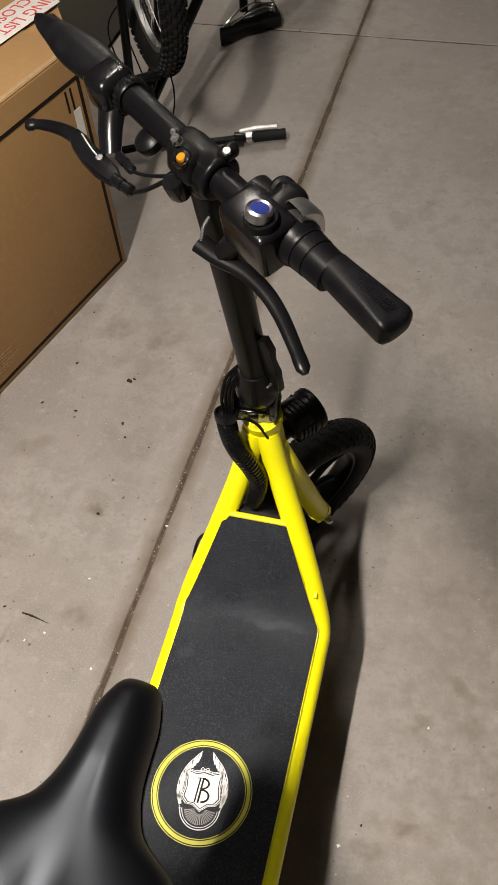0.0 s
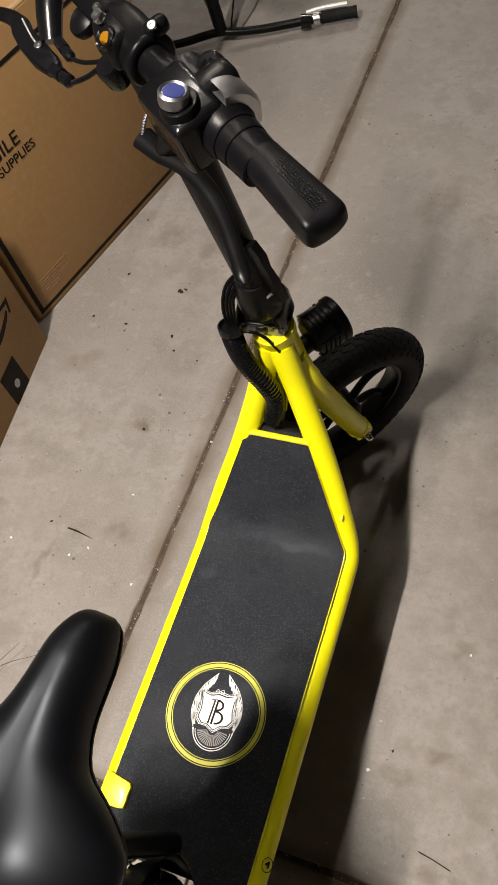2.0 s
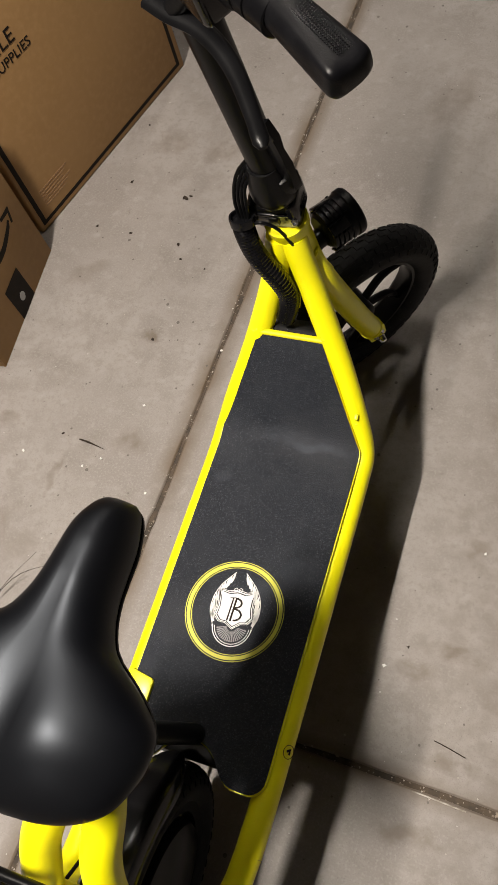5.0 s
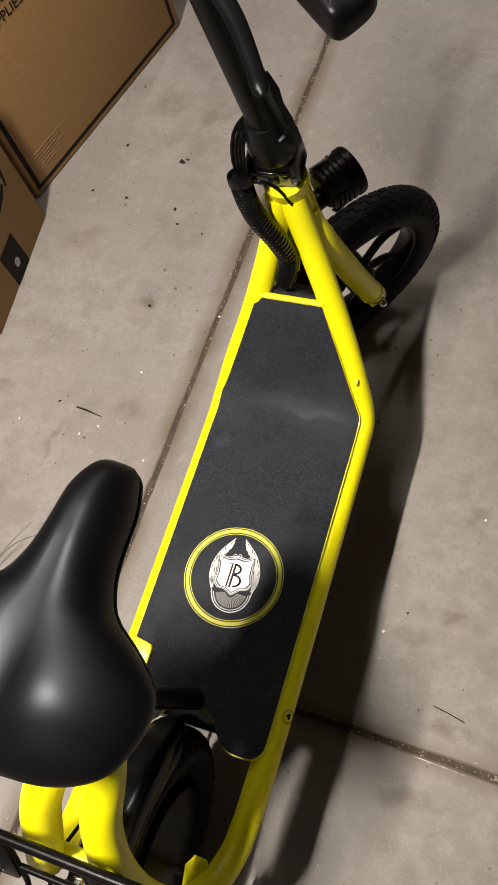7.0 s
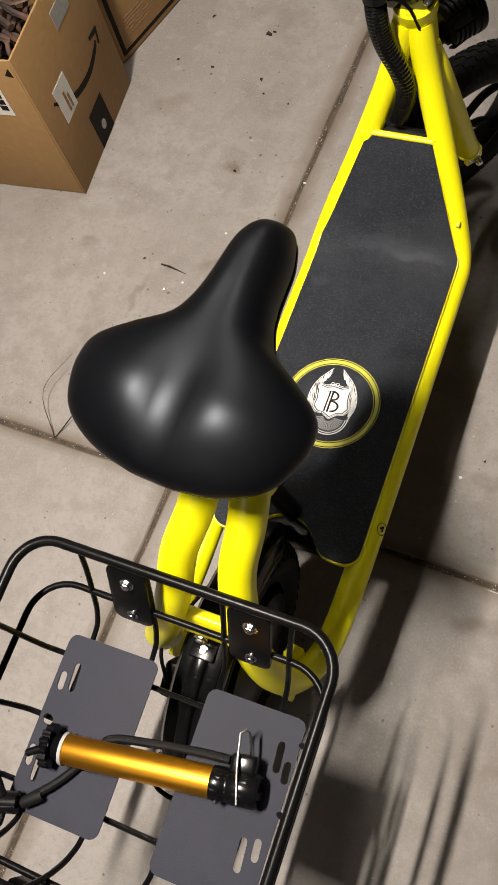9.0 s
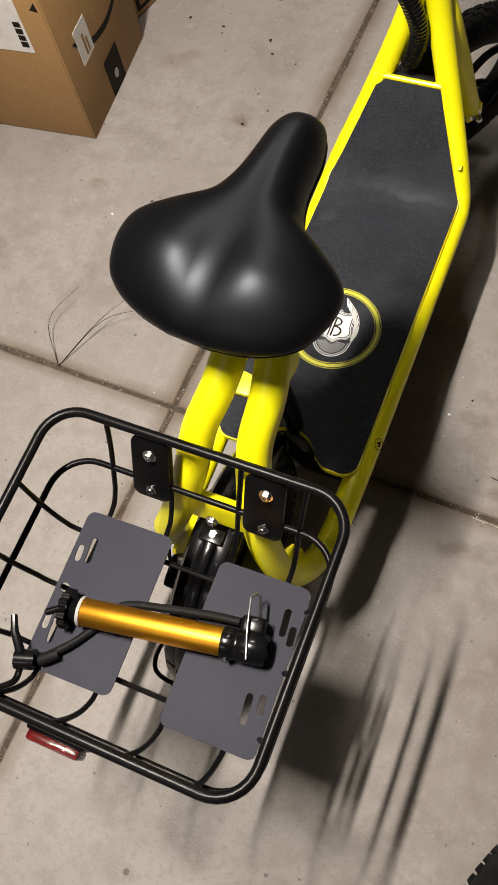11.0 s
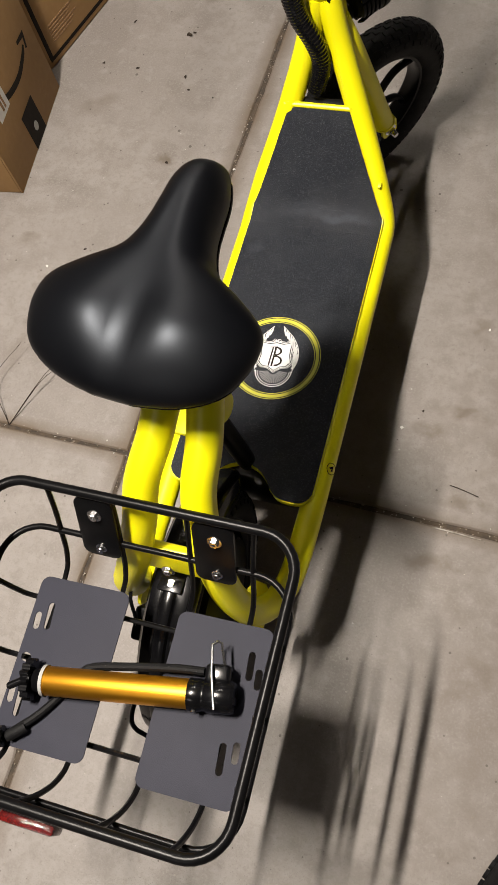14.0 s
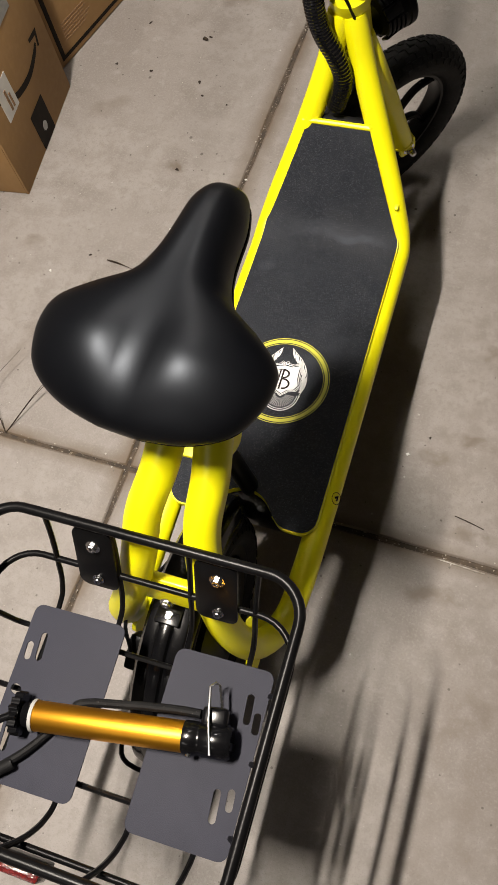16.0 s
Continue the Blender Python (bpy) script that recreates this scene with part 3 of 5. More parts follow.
# plain monogram strokes on the shield
for x0, y0, x1, y1, w in ((-0.0095, -0.016, -0.0050, 0.018, 0.0024), (-0.0045, -0.0165, 0.0000, 0.0195, 0.0030), (-0.0100, 0.0185, 0.0030, 0.0195, 0.0014)):
    d = Vector((x1 - x0, y1 - y0, 0))
    n = Vector((-d.y, d.x, 0)).normalized() * w / 2
    part("crest_stroke", slab([(x0 + n.x, y0 + n.y), (x0 - n.x, y0 - n.y), (x1 - n.x, y1 - n.y), (x1 + n.x, y1 + n.y)], 0.0007, 0.0010, SM), INK, decal)
for cy, r in ((0.0112, 0.0082), (-0.0065, 0.0098)):
    part("crest_bow", ring(r - 0.0027, r, SM @ pose(0.0005, cy, 0.0007) @ Matrix.Diagonal((1.2, 1, 1, 1)), seg=24, a0=radians(-95), a1=radians(100), h=0.0003), INK, decal)
# small tabs welded to the inside of the side tubes
for x, y, z in ((0.106 + DX, 1.3596, 0.2934), (0.112 + DX, 1.215, 0.2290), (0.112 + DX, 1.02, 0.2290)):
    part("weld_tab", rbox(0.007, 0.010, 0.005, 0.002, pose(x - 0.002, y, z - 0.002, 20 if y > 1.3 else 0)), YELLOW, scooter)
# small round mark on the side tube
MK = along((0.1183 + DX + 0.0150, 0.861, 0.2195 + 0.0127), (0.1183 + DX + 0.768, 0.861, 0.2195 + 0.650)) @ pose(0, 0, 0.0002, 0, 0, 100)
part("tube_mark", ring(0.0088, 0.0097, MK, seg=28), INK, scooter)
part("tube_mark_bar", slab([(-0.004, -0.005), (0.004, -0.002), (0.003, 0.001), (-0.001, 0.0), (0.001, 0.004), (-0.003, 0.004)], 0, 0.0003, MK), INK, scooter)

# seat: post, clamp, saddle
part("seat_tube", tube([(0.010, 0.846, 0.235), (0.009, 0.828, 0.40), (0.006, 0.806, 0.60)], 0.0150, 16), BLACK, scooter)
part("seat_collar", lathe([(0.0165, -0.02), (0.024, -0.02), (0.024, 0.02), (0.0165, 0.02)], 20, pose(0.006, 0.806, 0.60)), YELLOW, scooter)
part("seat_bracket_tab", slab([(-0.116, 0.862), (-0.084, 0.862), (-0.073, 0.864), (-0.073, 0.894), (-0.077, 0.899), (-0.116, 0.906)], ZD + 0.003, ZD + 0.010, bev=0.002), YELLOW, scooter)
part("stay_bridge", tube([(-0.028, 0.775, 0.612), (0.009, 0.795, 0.616), (0.046, 0.775, 0.612)], 0.014, 12), YELLOW, scooter)
part("collar_ear", lathe([(0, 0), (0.017, 0), (0.019, 0.004), (0.019, 0.016), (0.015, 0.02), (0, 0.02)], 18, along((0.035, 0.815, 0.60), (0.075, 0.83, 0.60))), YELLOW, scooter)
part("seat_post", tube([(0.002, 0.815, 0.60), (0.0, 0.81, 0.690)], 0.0135, 16), BLACK, scooter)
part("seat_bracket", rbox(0.05, 0.07, 0.03, 0.006, pose(0.0, 0.81, 0.685)), BLACK, scooter)
for s in (1, -1):
    part("seat_rail", tube([(0.022 * s, 0.74, 0.693), (0.022 * s, 0.80, 0.686), (0.02 * s, 0.90, 0.69), (0.012 * s, 0.96, 0.70)], 0.0035, 8, n=4), CHROME, scooter)


SADDLE_W = [(0.0, 0.0245), (0.02, 0.0590), (0.06, 0.0900), (0.12, 0.1138), (0.20, 0.1262), (0.29, 0.1318), (0.38, 0.1260), (0.46, 0.0975), (0.53, 0.0630), (0.60, 0.0486), (0.68, 0.0406), (0.77, 0.0368), (0.86, 0.0338), (0.93, 0.0278), (0.98, 0.0209), (1.0, 0.0130)]
SY0, SY1 = 0.7193, 1.0181


def half_w(f):
    """Half the saddle's width at the share f of its length, from the tail to the nose."""
    k = next(i for i in range(len(SADDLE_W) - 1) if f <= SADDLE_W[i + 1][0])
    (a, wa), (b, wb) = SADDLE_W[k], SADDLE_W[k + 1]
    slope = lambda i: (SADDLE_W[i + 1][1] - SADDLE_W[i - 1][1]) / (SADDLE_W[i + 1][0] - SADDLE_W[i - 1][0]) if 0 < i < len(SADDLE_W) - 1 else (wb - wa) / (b - a)
    t, h = (f - a) / (b - a), b - a
    return (2 * t ** 3 - 3 * t * t + 1) * wa + (t ** 3 - 2 * t * t + t) * h * slope(k) + (3 * t * t - 2 * t ** 3) * wb + (t ** 3 - t * t) * h * slope(k + 1)


def saddle_mesh():
    """Wide cruiser saddle: two domed rear lobes with a channel, running out into a narrow round nose."""
    NS, NA = 84, 64
    bm = bmesh.new()
    rows = []
    for i in range(NS + 1):
        f = 0.5 - 0.5 * math.cos(math.pi * (0.012 + 0.976 * i / NS))
        f = 0.0 if i == 0 else 1.0 if i == NS else f
        w = half_w(f)
        y = SY0 + (SY1 - SY0) * f
        rim = 0.7085 + 0.002 * f
        edge = min(1.0, f / 0.30, (1 - f) / 0.20)
        dome = math.sqrt(max(0.0, 1 - (1 - edge) ** 2))
        top = (0.036 + 0.014 * min(1.0, f / 0.7)) * dome
        row = []
        for j in range(NA):
            a = 2 * math.pi * j / NA
            c, q = math.cos(a), math.sin(a)
            x = w * abs(c) ** 0.85 * (1 if c >= 0 else -1)
            if q >= 0:
                u = x / w
                lobe = 0.0145 * math.exp(-((f - 0.22) / 0.20) ** 2) * math.exp(-((abs(u) - 0.44) / 0.50) ** 2)
                dip = 0.0065 * math.exp(-(u / 0.19) ** 2) * math.exp(-((f - 0.24) / 0.15) ** 2) + 0.0016 * math.exp(-(u / 0.16) ** 2) * math.exp(-((f - 0.62) / 0.14) ** 2)
                z = rim + top * q ** (0.72 + 0.23 * min(1.0, f / 0.55)) + (lobe - dip) * q * dome
            else:
                z = rim - 0.013 * abs(q) ** 0.5 * (0.4 + 0.6 * edge)
                x *= 1 - 0.10 * abs(q)
            row.append(bm.verts.new((x, y, z)))
        rows.append(row)
    for A, B in zip(rows, rows[1:]):
        for j in range(NA):
            bm.faces.new((A[j], A[(j + 1) % NA], B[(j + 1) % NA], B[j]))
    bm.faces.new(rows[0])
    bm.faces.new(rows[-1])
    return bm


SADDLE = Matrix.Translation((-0.010, 0.86, 0.0)) @ pose(0, 0, 0, 0, 0, -5.06) @ Matrix.Translation((0, -0.86, 0))
saddle = part("saddle", saddle_mesh(), VINYL, scooter, "wide black padded vinyl saddle", m=SADDLE, angle=75)
loop = [(half_w(f) * 0.955, SY0 + 0.004 + (SY1 - SY0 - 0.008) * f, 0.7005) for f in [0.5 - 0.5 * math.cos(math.pi * (i + 0.5) / 50) for i in range(50)]]
part("saddle_piping", tube(loop + [(-x, y, z) for x, y, z in loop[::-1]], 0.0030, 8, closed=True), PLASTIC, saddle, "glossy black edge trim")

# rear wheel, fender
WHEEL_R = 0.186


def tyre_mesh(R, r, knobs, knob=0.004, sparse=False):
    """Tyre about the x axis with raised tread blocks."""
    bm = bmesh.new()
    seg, nb = knobs * 2, 18
    rings = []
    for i in range(seg):
        ring_v = []
        for j in range(nb):
            b = 2 * math.pi * j / nb
            a = 2 * math.pi * (i + (0.35 * abs(math.sin(b)) if not sparse else 0.0)) / seg
            rr = R - r + r * math.cos(b)
            ring_v.append(bm.verts.new((1.05 * r * math.sin(b), rr * math.cos(a), rr * math.sin(a))))
        rings.append(ring_v)
    blocks = []
    for i in range(seg):
        A, B = rings[i], rings[(i + 1) % seg]
        for j in range(nb):
            f = bm.faces.new((A[j], B[j], B[(j + 1) % nb], A[(j + 1) % nb]))
            mid = (j + 0.5) / nb * 360
            if min(mid, 360 - mid) < 72 and (not sparse or (i + (j // 1)) % 2 == 0):
                blocks.append(f)
    bmesh.ops.recalc_face_normals(bm, faces=bm.faces)
    bmesh.ops.inset_individual(bm, faces=blocks, thickness=0.0012, depth=0.0)
    bmesh.ops.inset_individual(bm, faces=blocks, thickness=0.0004, depth=knob)
    return bm


def mag_wheel(parent, m, spokes=6, motor=False):
    wheel = empty("wheel", m, parent)
    part("tyre", tyre_mesh(WHEEL_R - 0.005, 0.028 if motor else 0.032, 46, knob=0.0018, sparse=True), RUBBER, wheel, "black knobbed tyre")
    X = pose(0, 0, 0, 0, 90, 0)
    Rr = WHEEL_R - 0.056
    part("rim", lathe([(Rr - 0.012, -0.018), (Rr + 0.004, -0.021), (Rr + 0.004, 0.021), (Rr - 0.012, 0.018), (Rr - 0.015, 0.0), (Rr - 0.012, -0.018)], 60, X), BLACK, wheel)
    hr = 0.108 if motor else 0.028
    if motor:
        part("motor_hub", lathe([(0, -0.036), (hr * 0.55, -0.036), (hr * 0.96, -0.026), (hr, -0.020), (hr, 0.020), (hr * 0.96, 0.027), (hr * 0.55, 0.038), (0, 0.040)], 44, X), BLACK, wheel, "black hub motor")
    else:
        part("hub", lathe([(0, -0.035), (hr * 0.55, -0.035), (hr, -0.024), (hr, 0.024), (hr * 0.55, 0.035), (0, 0.035)], 40, X), SATIN, wheel)
    for i in range(spokes):
        a = 2 * math.pi * i / spokes + 0.3
        c, s = math.cos(a), math.sin(a)
        c2, s2 = math.cos(a + 0.22), math.sin(a + 0.22)
        part("spoke", tube([(0.0, (hr - 0.004) * c, (hr - 0.004) * s), (0.0, 0.5 * (hr + Rr) * c2, 0.5 * (hr + Rr) * s2), (0.0, (Rr - 0.010) * c, (Rr - 0.010) * s)], 0.0085, 8, n=4, squash=0.7), BLACK, wheel)
    return wheel


mag_wheel(scooter, pose(0.0, 0.626, WHEEL_R, 0, 0, 0), motor=True)
part("axle", tube([(-0.10, 0.626, WHEEL_R), (0.10, 0.626, WHEEL_R)], 0.006, 10), CHROME, scooter)


def fender_mesh(r, w, a0, a1, drop, cy, cz):
    """Curved mudguard with a raised rib and turned-down sides."""
    bm = bmesh.new()
    prof = [(-w, -drop), (-w * 0.97, -drop * 0.4), (-w * 0.8, -0.003), (-w * 0.42, 0.0), (-w * 0.30, -0.0012), (-w * 0.23, 0.0042), (-w * 0.15, 0.0056), (w * 0.15, 0.0056), (w * 0.23, 0.0042), (w * 0.30, -0.0012), (w * 0.42, 0.0), (w * 0.8, -0.003), (w * 0.97, -drop * 0.4), (w, -drop)]
    n = 40
    lay = []
    for t in (0.0, -0.003):
        rows = []
        for i in range(n + 1):
            f = i / n
            a = radians(a0 + (a1 - a0) * f)
            tap = 1 - 0.55 * max(0, (0.14 - f) / 0.14) ** 2.2 - 0.25 * max(0, (f - 0.88) / 0.12) ** 2
            rib = min(1, max(0, min(f - 0.46, 0.94 - f) / 0.03))
            rows.append([bm.verts.new((x * tap, cy + (r + t + (h if h <= -0.002 else h * rib)) * math.cos(a), cz + (r + t + (h if h <= -0.002 else h * rib)) * math.sin(a))) for x, h in prof])
        lay.append(rows)
    for rows in lay:
        for A, B in zip(rows, rows[1:]):
            for j in range(len(prof) - 1):
                bm.faces.new((A[j], A[j + 1], B[j + 1], B[j]))
    k = len(prof)
    for i in range(n):
        for j in (0, k - 1):
            bm.faces.new((lay[0][i][j], lay[0][i + 1][j], lay[1][i + 1][j], lay[1][i][j]))
    for i in (0, n):
        for j in range(k - 1):
            bm.faces.new((lay[0][i][j], lay[0][i][j + 1], lay[1][i][j + 1], lay[1][i][j]))
    return bm


fender = part("rear_fender", fender_mesh(0.208, 0.033, 24, 178, 0.026, 0.626, WHEEL_R), PLASTIC, scooter, "glossy black plastic mudguard")
part("fender_bracket", rbox(0.034, 0.030, 0.005, 0.002, pose(0.0, 0.606, 0.394, -8)), PLASTIC, fender)
bolt(fender, (0.0, 0.602, 0.395), (0, -0.1, 1), 0.0045, 0.004)
part("fender_stay", tube([(-0.055, 0.49, 0.19), (-0.052, 0.44, 0.23), (-0.03, 0.415, 0.245), (0.03, 0.415, 0.245), (0.052, 0.44, 0.23), (0.055, 0.49, 0.19)], 0.0035, 8, n=4), BLACK, fender)
part("stay_crossbar", rbox(0.096, 0.016, 0.046, 0.005, pose(0.0, 0.632, 0.420, -22), seg=3), YELLOW, scooter)
bolt(scooter, (0.0, 0.614, 0.424), (0, -1, 0.35), 0.006, 0.006)
part("brake_caliper", rbox(0.03, 0.05, 0.04, 0.006, pose(-0.058, 0.56, 0.27, 20)), BLACK, scooter)
part("brake_disc", lathe([(0.03, -0.001), (0.07, -0.001), (0.07, 0.001), (0.03, 0.001), (0.03, -0.001)], 40, pose(-0.045, 0.626, WHEEL_R, 0, 90, 0)), SILVER, scooter)
part("brake_cable", tube([(-0.06, 0.55, 0.30), (-0.075, 0.60, 0.33), (-0.06, 0.70, 0.27), (-0.05, 0.80, 0.20)], 0.0028, 8, n=6), BLACK, scooter)
part("kickstand", tube([(-0.10, 1.14, 0.215), (-0.125, 1.10, 0.12), (-0.165, 1.06, 0.008)], 0.0075, 10, n=4), BLACK, scooter)

# front conduit with cables
cpts = smooth([(-0.0400, 1.462, 0.609), (-0.0390, 1.458, 0.590), (-0.0340, 1.455, 0.560), (-0.0245, 1.453, 0.532), (-0.0080, 1.453, 0.498), (0.0015, 1.454, 0.462), (-0.0020, 1.453, 0.430), (-0.0110, 1.451, 0.400)], 12)
cn = len(cpts)
cbm = sweep(bmesh.new(), cpts, [0.0172 if i < 5 else 0.0149 + (0.0006 if i % 2 else -0.0005) for i in range(cn)], 18)
part("cable_conduit", cbm, PLASTIC, scooter, "black corrugated cable conduit with an open end", angle=20)
part("conduit_mouth", lathe([(0.0130, -0.010), (0.0172, -0.008), (0.0180, 0.002), (0.0175, 0.005), (0.0150, 0.005), (0.0130, -0.010)], 20, along(cpts[0], cpts[0] + (cpts[0] - cpts[3]))), PLASTIC, scooter)
for k in range(4):
    dx = (k - 1.5) * 0.006
    part("cable", tube([(-0.037 + dx * 0.6, 1.463, 0.600), (-0.036 + dx, 1.466, 0.640 + 0.006 * k), (-0.026 + dx, 1.473, 0.680), (-0.006 + dx * 0.5, 1.480, 0.710)], 0.0026, 8, n=6), BLACK, scooter)
part("loose_cable", tube([(-0.030, 1.462, 0.600), (-0.012, 1.462, 0.605), (0.004, 1.470, 0.585), (0.016, 1.478, 0.545)], 0.0024, 8, n=6), BLACK, scooter)
part("front_cable", tube([(-0.05, 1.42, 0.30), (-0.11, 1.45, 0.26), (-0.135, 1.44, 0.19), (-0.128, 1.40, 0.12), (-0.09, 1.36, 0.13), (-0.05, 1.34, 0.2)], 0.0032, 8, n=6), BLACK, scooter)

# steering group: z along the steering axis, y ahead, turned right
STEER = Matrix.Translation((0.0025, 1.503, 0.585)) @ pose(0, 0, 0, 12.5, 0, 0) @ pose(0, 0, 0, 0, 0, -38.5)
fork = empty("front_fork", STEER, scooter)
part("fork_crown", tube([(-0.040, 0.004, -0.150), (0.0, 0.002, -0.146), (0.040, 0.004, -0.150)], 0.019, 16, squash=1.0), YELLOW, fork)
part("steerer", tube([(0, 0, -0.165), (0, 0, 0.0)], 0.018, 14), BLACK, fork)
for s in (1, -1):
    part("fork_leg", tube([(0.024 * s, -0.004, -0.092), (0.044 * s, 0.000, -0.142), (0.0545 * s, 0.012, -0.230), (0.0580 * s, 0.026, -0.320), (0.0590 * s, 0.039, -0.394)], 0.0200, 22, n=5), YELLOW, fork)
    part("fork_dropout", slab(round_rect(0.034, 0.046, 0.010), -0.003, 0.003, pose(0.068 * s, 0.043, -0.406, 90, 0, 90)), YELLOW, fork)
    part("leg_rim", lathe([(0.0150, -0.003), (0.0212, -0.003), (0.0216, 0.0), (0.0212, 0.0035), (0.0150, 0.004)], 22, along((0.0590 * s, 0.0385, -0.392), (0.0594 * s, 0.045, -0.430))), YELLOW, fork)
    bolt(fork, (0.0715 * s, 0.044, -0.412), (s, 0, 0), 0.0082, 0.009, "axle_nut")
    part("nut_cap", lathe([(0, 0), (0.0062, 0), (0.0066, 0.004), (0.0050, 0.009), (0, 0.0105)], 16, along((0.080 * s, 0.044, -0.412), (0.5 * s, 0.044, -0.412))), CHROME, fork)
mag_wheel(fork, pose(0, 0.044, -0.418), spokes=6)
lamp = empty("headlamp", pose(-0.002, 0.062, -0.119, -6), fork)
YM = pose(0, 0, 0, -90)
prof = [(0, -0.025), (0.025, -0.025), (0.0290, -0.021), (0.0320, -0.006), (0.0345, 0.012), (0.0360, 0.020), (0.0378, 0.022), (0.0378, 0.031), (0.0360, 0.034), (0.031, 0.034), (0.030, 0.030), (0, 0.030)]
shell = part("lamp_shell", lathe(prof, 40, YM), SATIN, lamp, "matt black finned lamp housing", angle=30)


def lamp_fin(a0, a1, z, r):
    """A short raised rib round part of the lamp."""
    bm = bmesh.new()
    rows = []
    for i in range(7):
        a = radians(a0 + (a1 - a0) * i / 6)
        rows.append([bm.verts.new(YM @ Vector((q * math.cos(a), q * math.sin(a), h))) for q, h in ((r - 0.004, z - 0.0030), (r + 0.0034, z - 0.0022), (r + 0.0034, z + 0.0022), (r - 0.004, z + 0.0030))])
    for A, B in zip(rows, rows[1:]):
        for j in range(4):
            bm.faces.new((A[j], A[(j + 1) % 4], B[(j + 1) % 4], B[j]))
    bm.faces.new(rows[0])
    bm.faces.new(rows[-1])
    return bm


for q in (0, 90, 180, 270):
    for k in range(5):
        part("fin", lamp_fin(q - 24, q + 24, -0.018 + 0.0076 * k, 0.0302 + 0.00095 * k), SATIN, shell)
    part("face_plate", rbox(0.018, 0.032, 0.004, 0.0015, YM @ pose(0, 0, 0, 0, 0, q + 45) @ pose(0.0335, 0, -0.006, 0, 90 - 3.4, 0) @ pose(0, 0, 0, 0, 0, 90)), PLASTIC, shell)
    part("bezel_screw", lathe([(0, 0), (0.0026, 0), (0.0022, 0.0012), (0, 0.0014)], 8, YM @ pose(0, 0, 0, 0, 0, q + 45) @ pose(0.0336, 0, 0.0335)), CHROME, shell)
part("lamp_lens", lathe([(0, 0.0305), (0.0295, 0.0305), (0.028, 0.0325), (0, 0.0335)], 24, YM), PAPER, lamp)
part("lamp_bracket", tube([(0, -0.01, -0.012), (0, -0.050, -0.016)], 0.015, 12), BLACK, lamp)

stem = empty("stem", STEER, scooter)
part("folding_base", lathe([(0.0, 0.052), (0.0290, 0.052), (0.0312, 0.058), (0.0315, 0.067), (0.0300, 0.080), (0.0262, 0.097), (0.0230, 0.112), (0.0213, 0.119), (0, 0.119)], 30), BLACK, stem)
LATCH = pose(-0.006, 1.510, 0.5885, 12.5, 0, 4)
block = part("latch_block", rbox(0.068, 0.056, 0.064, 0.011, LATCH @ pose(0, 0, 0.011), seg=3), PLASTIC, scooter, "glossy black folding latch block", angle=50)
part("latch_bridge", rbox(0.044, 0.006, 0.007, 0.002, LATCH @ pose(0, -0.0275, 0.022)), PLASTIC, block)
part("latch_slot", rbox(0.034, 0.010, 0.004, 0.001, LATCH @ pose(0, -0.0215, 0.0400)), RUBBER, block)
part("latch_tongue", rbox(0.014, 0.006, 0.020, 0.002, LATCH @ pose(0, -0.0285, 0.008)), SATIN, block)
for k in (1, -1):
    bolt(scooter, LATCH @ Vector((0.0275 * k, -0.0270, 0.004)), (0.25 * k, -0.9, 0.4), 0.0048, 0.0045, washer=False)
part("stem_tube", tube([(0.0035, 0.002, 0.03), (-0.0075, 0.005, 0.25), (-0.0195, 0.008, 0.478)], 0.0212, 32), SATIN, stem, "matt black steering column")
part("folding_lever", slab([(-0.012, 0.0), (0.014, 0.0), (0.016, 0.05), (0.010, 0.075), (0.012, 0.105), (0.004, 0.13), (-0.010, 0.12)], -0.005, 0.006, pose(0.022, 0.014, 0.080, 90, 0, 20), bev=0.003), SATIN, stem)
part("lever_catch", rbox(0.012, 0.03, 0.035, 0.004, pose(0.024, 0.014, 0.082)), SATIN, stem)
part("cable_clip", tube([(0.024 * math.cos(a), 0.024 * math.sin(a), 0.090) for a in (radians(q) for q in range(170, 300, 12))], 0.0028, 8), BLACK, stem)
ZB, YB, CX = 0.500, 0.0155, -0.036
CC = CX + 0.016
YC, ZC = 0.0060, 0.4910  # bar axis at the clamp
part("bar_clamp", lathe([(0, -0.034), (0.0165, -0.034), (0.0205, -0.030), (0.0222, -0.018), (0.0226, 0.004), (0.0222, 0.024), (0.0236, 0.026), (0.0236, 0.0305), (0.0215, 0.033), (0.0170, 0.033), (0, 0.032)], 36, pose(CC, YC, ZC, 0, 90, 0)), BLACK, stem, "smooth black handlebar clamp", angle=60)
part("clamp_neck", rbox(0.046, 0.042, 0.046, 0.014, pose(CC - 0.002, 0.006, 0.478), seg=4), BLACK, stem, angle=60)
part("clamp_boss", rbox(0.040, 0.026, 0.034, 0.008, pose(CX + 0.011, -0.007, 0.498, -14, 0, 0), seg=3), BLACK, stem, "flat bolted face of the clamp", angle=60)
part("clamp_ear", rbox(0.014, 0.022, 0.016, 0.006, pose(CX + 0.043, YB + 0.007, ZB + 0.012), seg=3), BLACK, stem)
bolt(stem, (CX + 0.0043, -0.0080, 0.5200), (-0.05, -0.3, 1), 0.0058, 0.006, washer=False)
bolt(stem, (CX - 0.0065, -0.0035, 0.5195), (-0.05, -0.3, 1), 0.0038, 0.004, washer=False)
part("bolt_recess", lathe([(0.0070, 0.0), (0.0105, 0.0), (0.0105, 0.003), (0.0096, 0.0045), (0.0070, 0.003), (0.0070, 0.0)], 26, along((CX + 0.0173, -0.0135, 0.5100), (CX + 0.0150, -0.045, 0.61))), PLASTIC, stem)
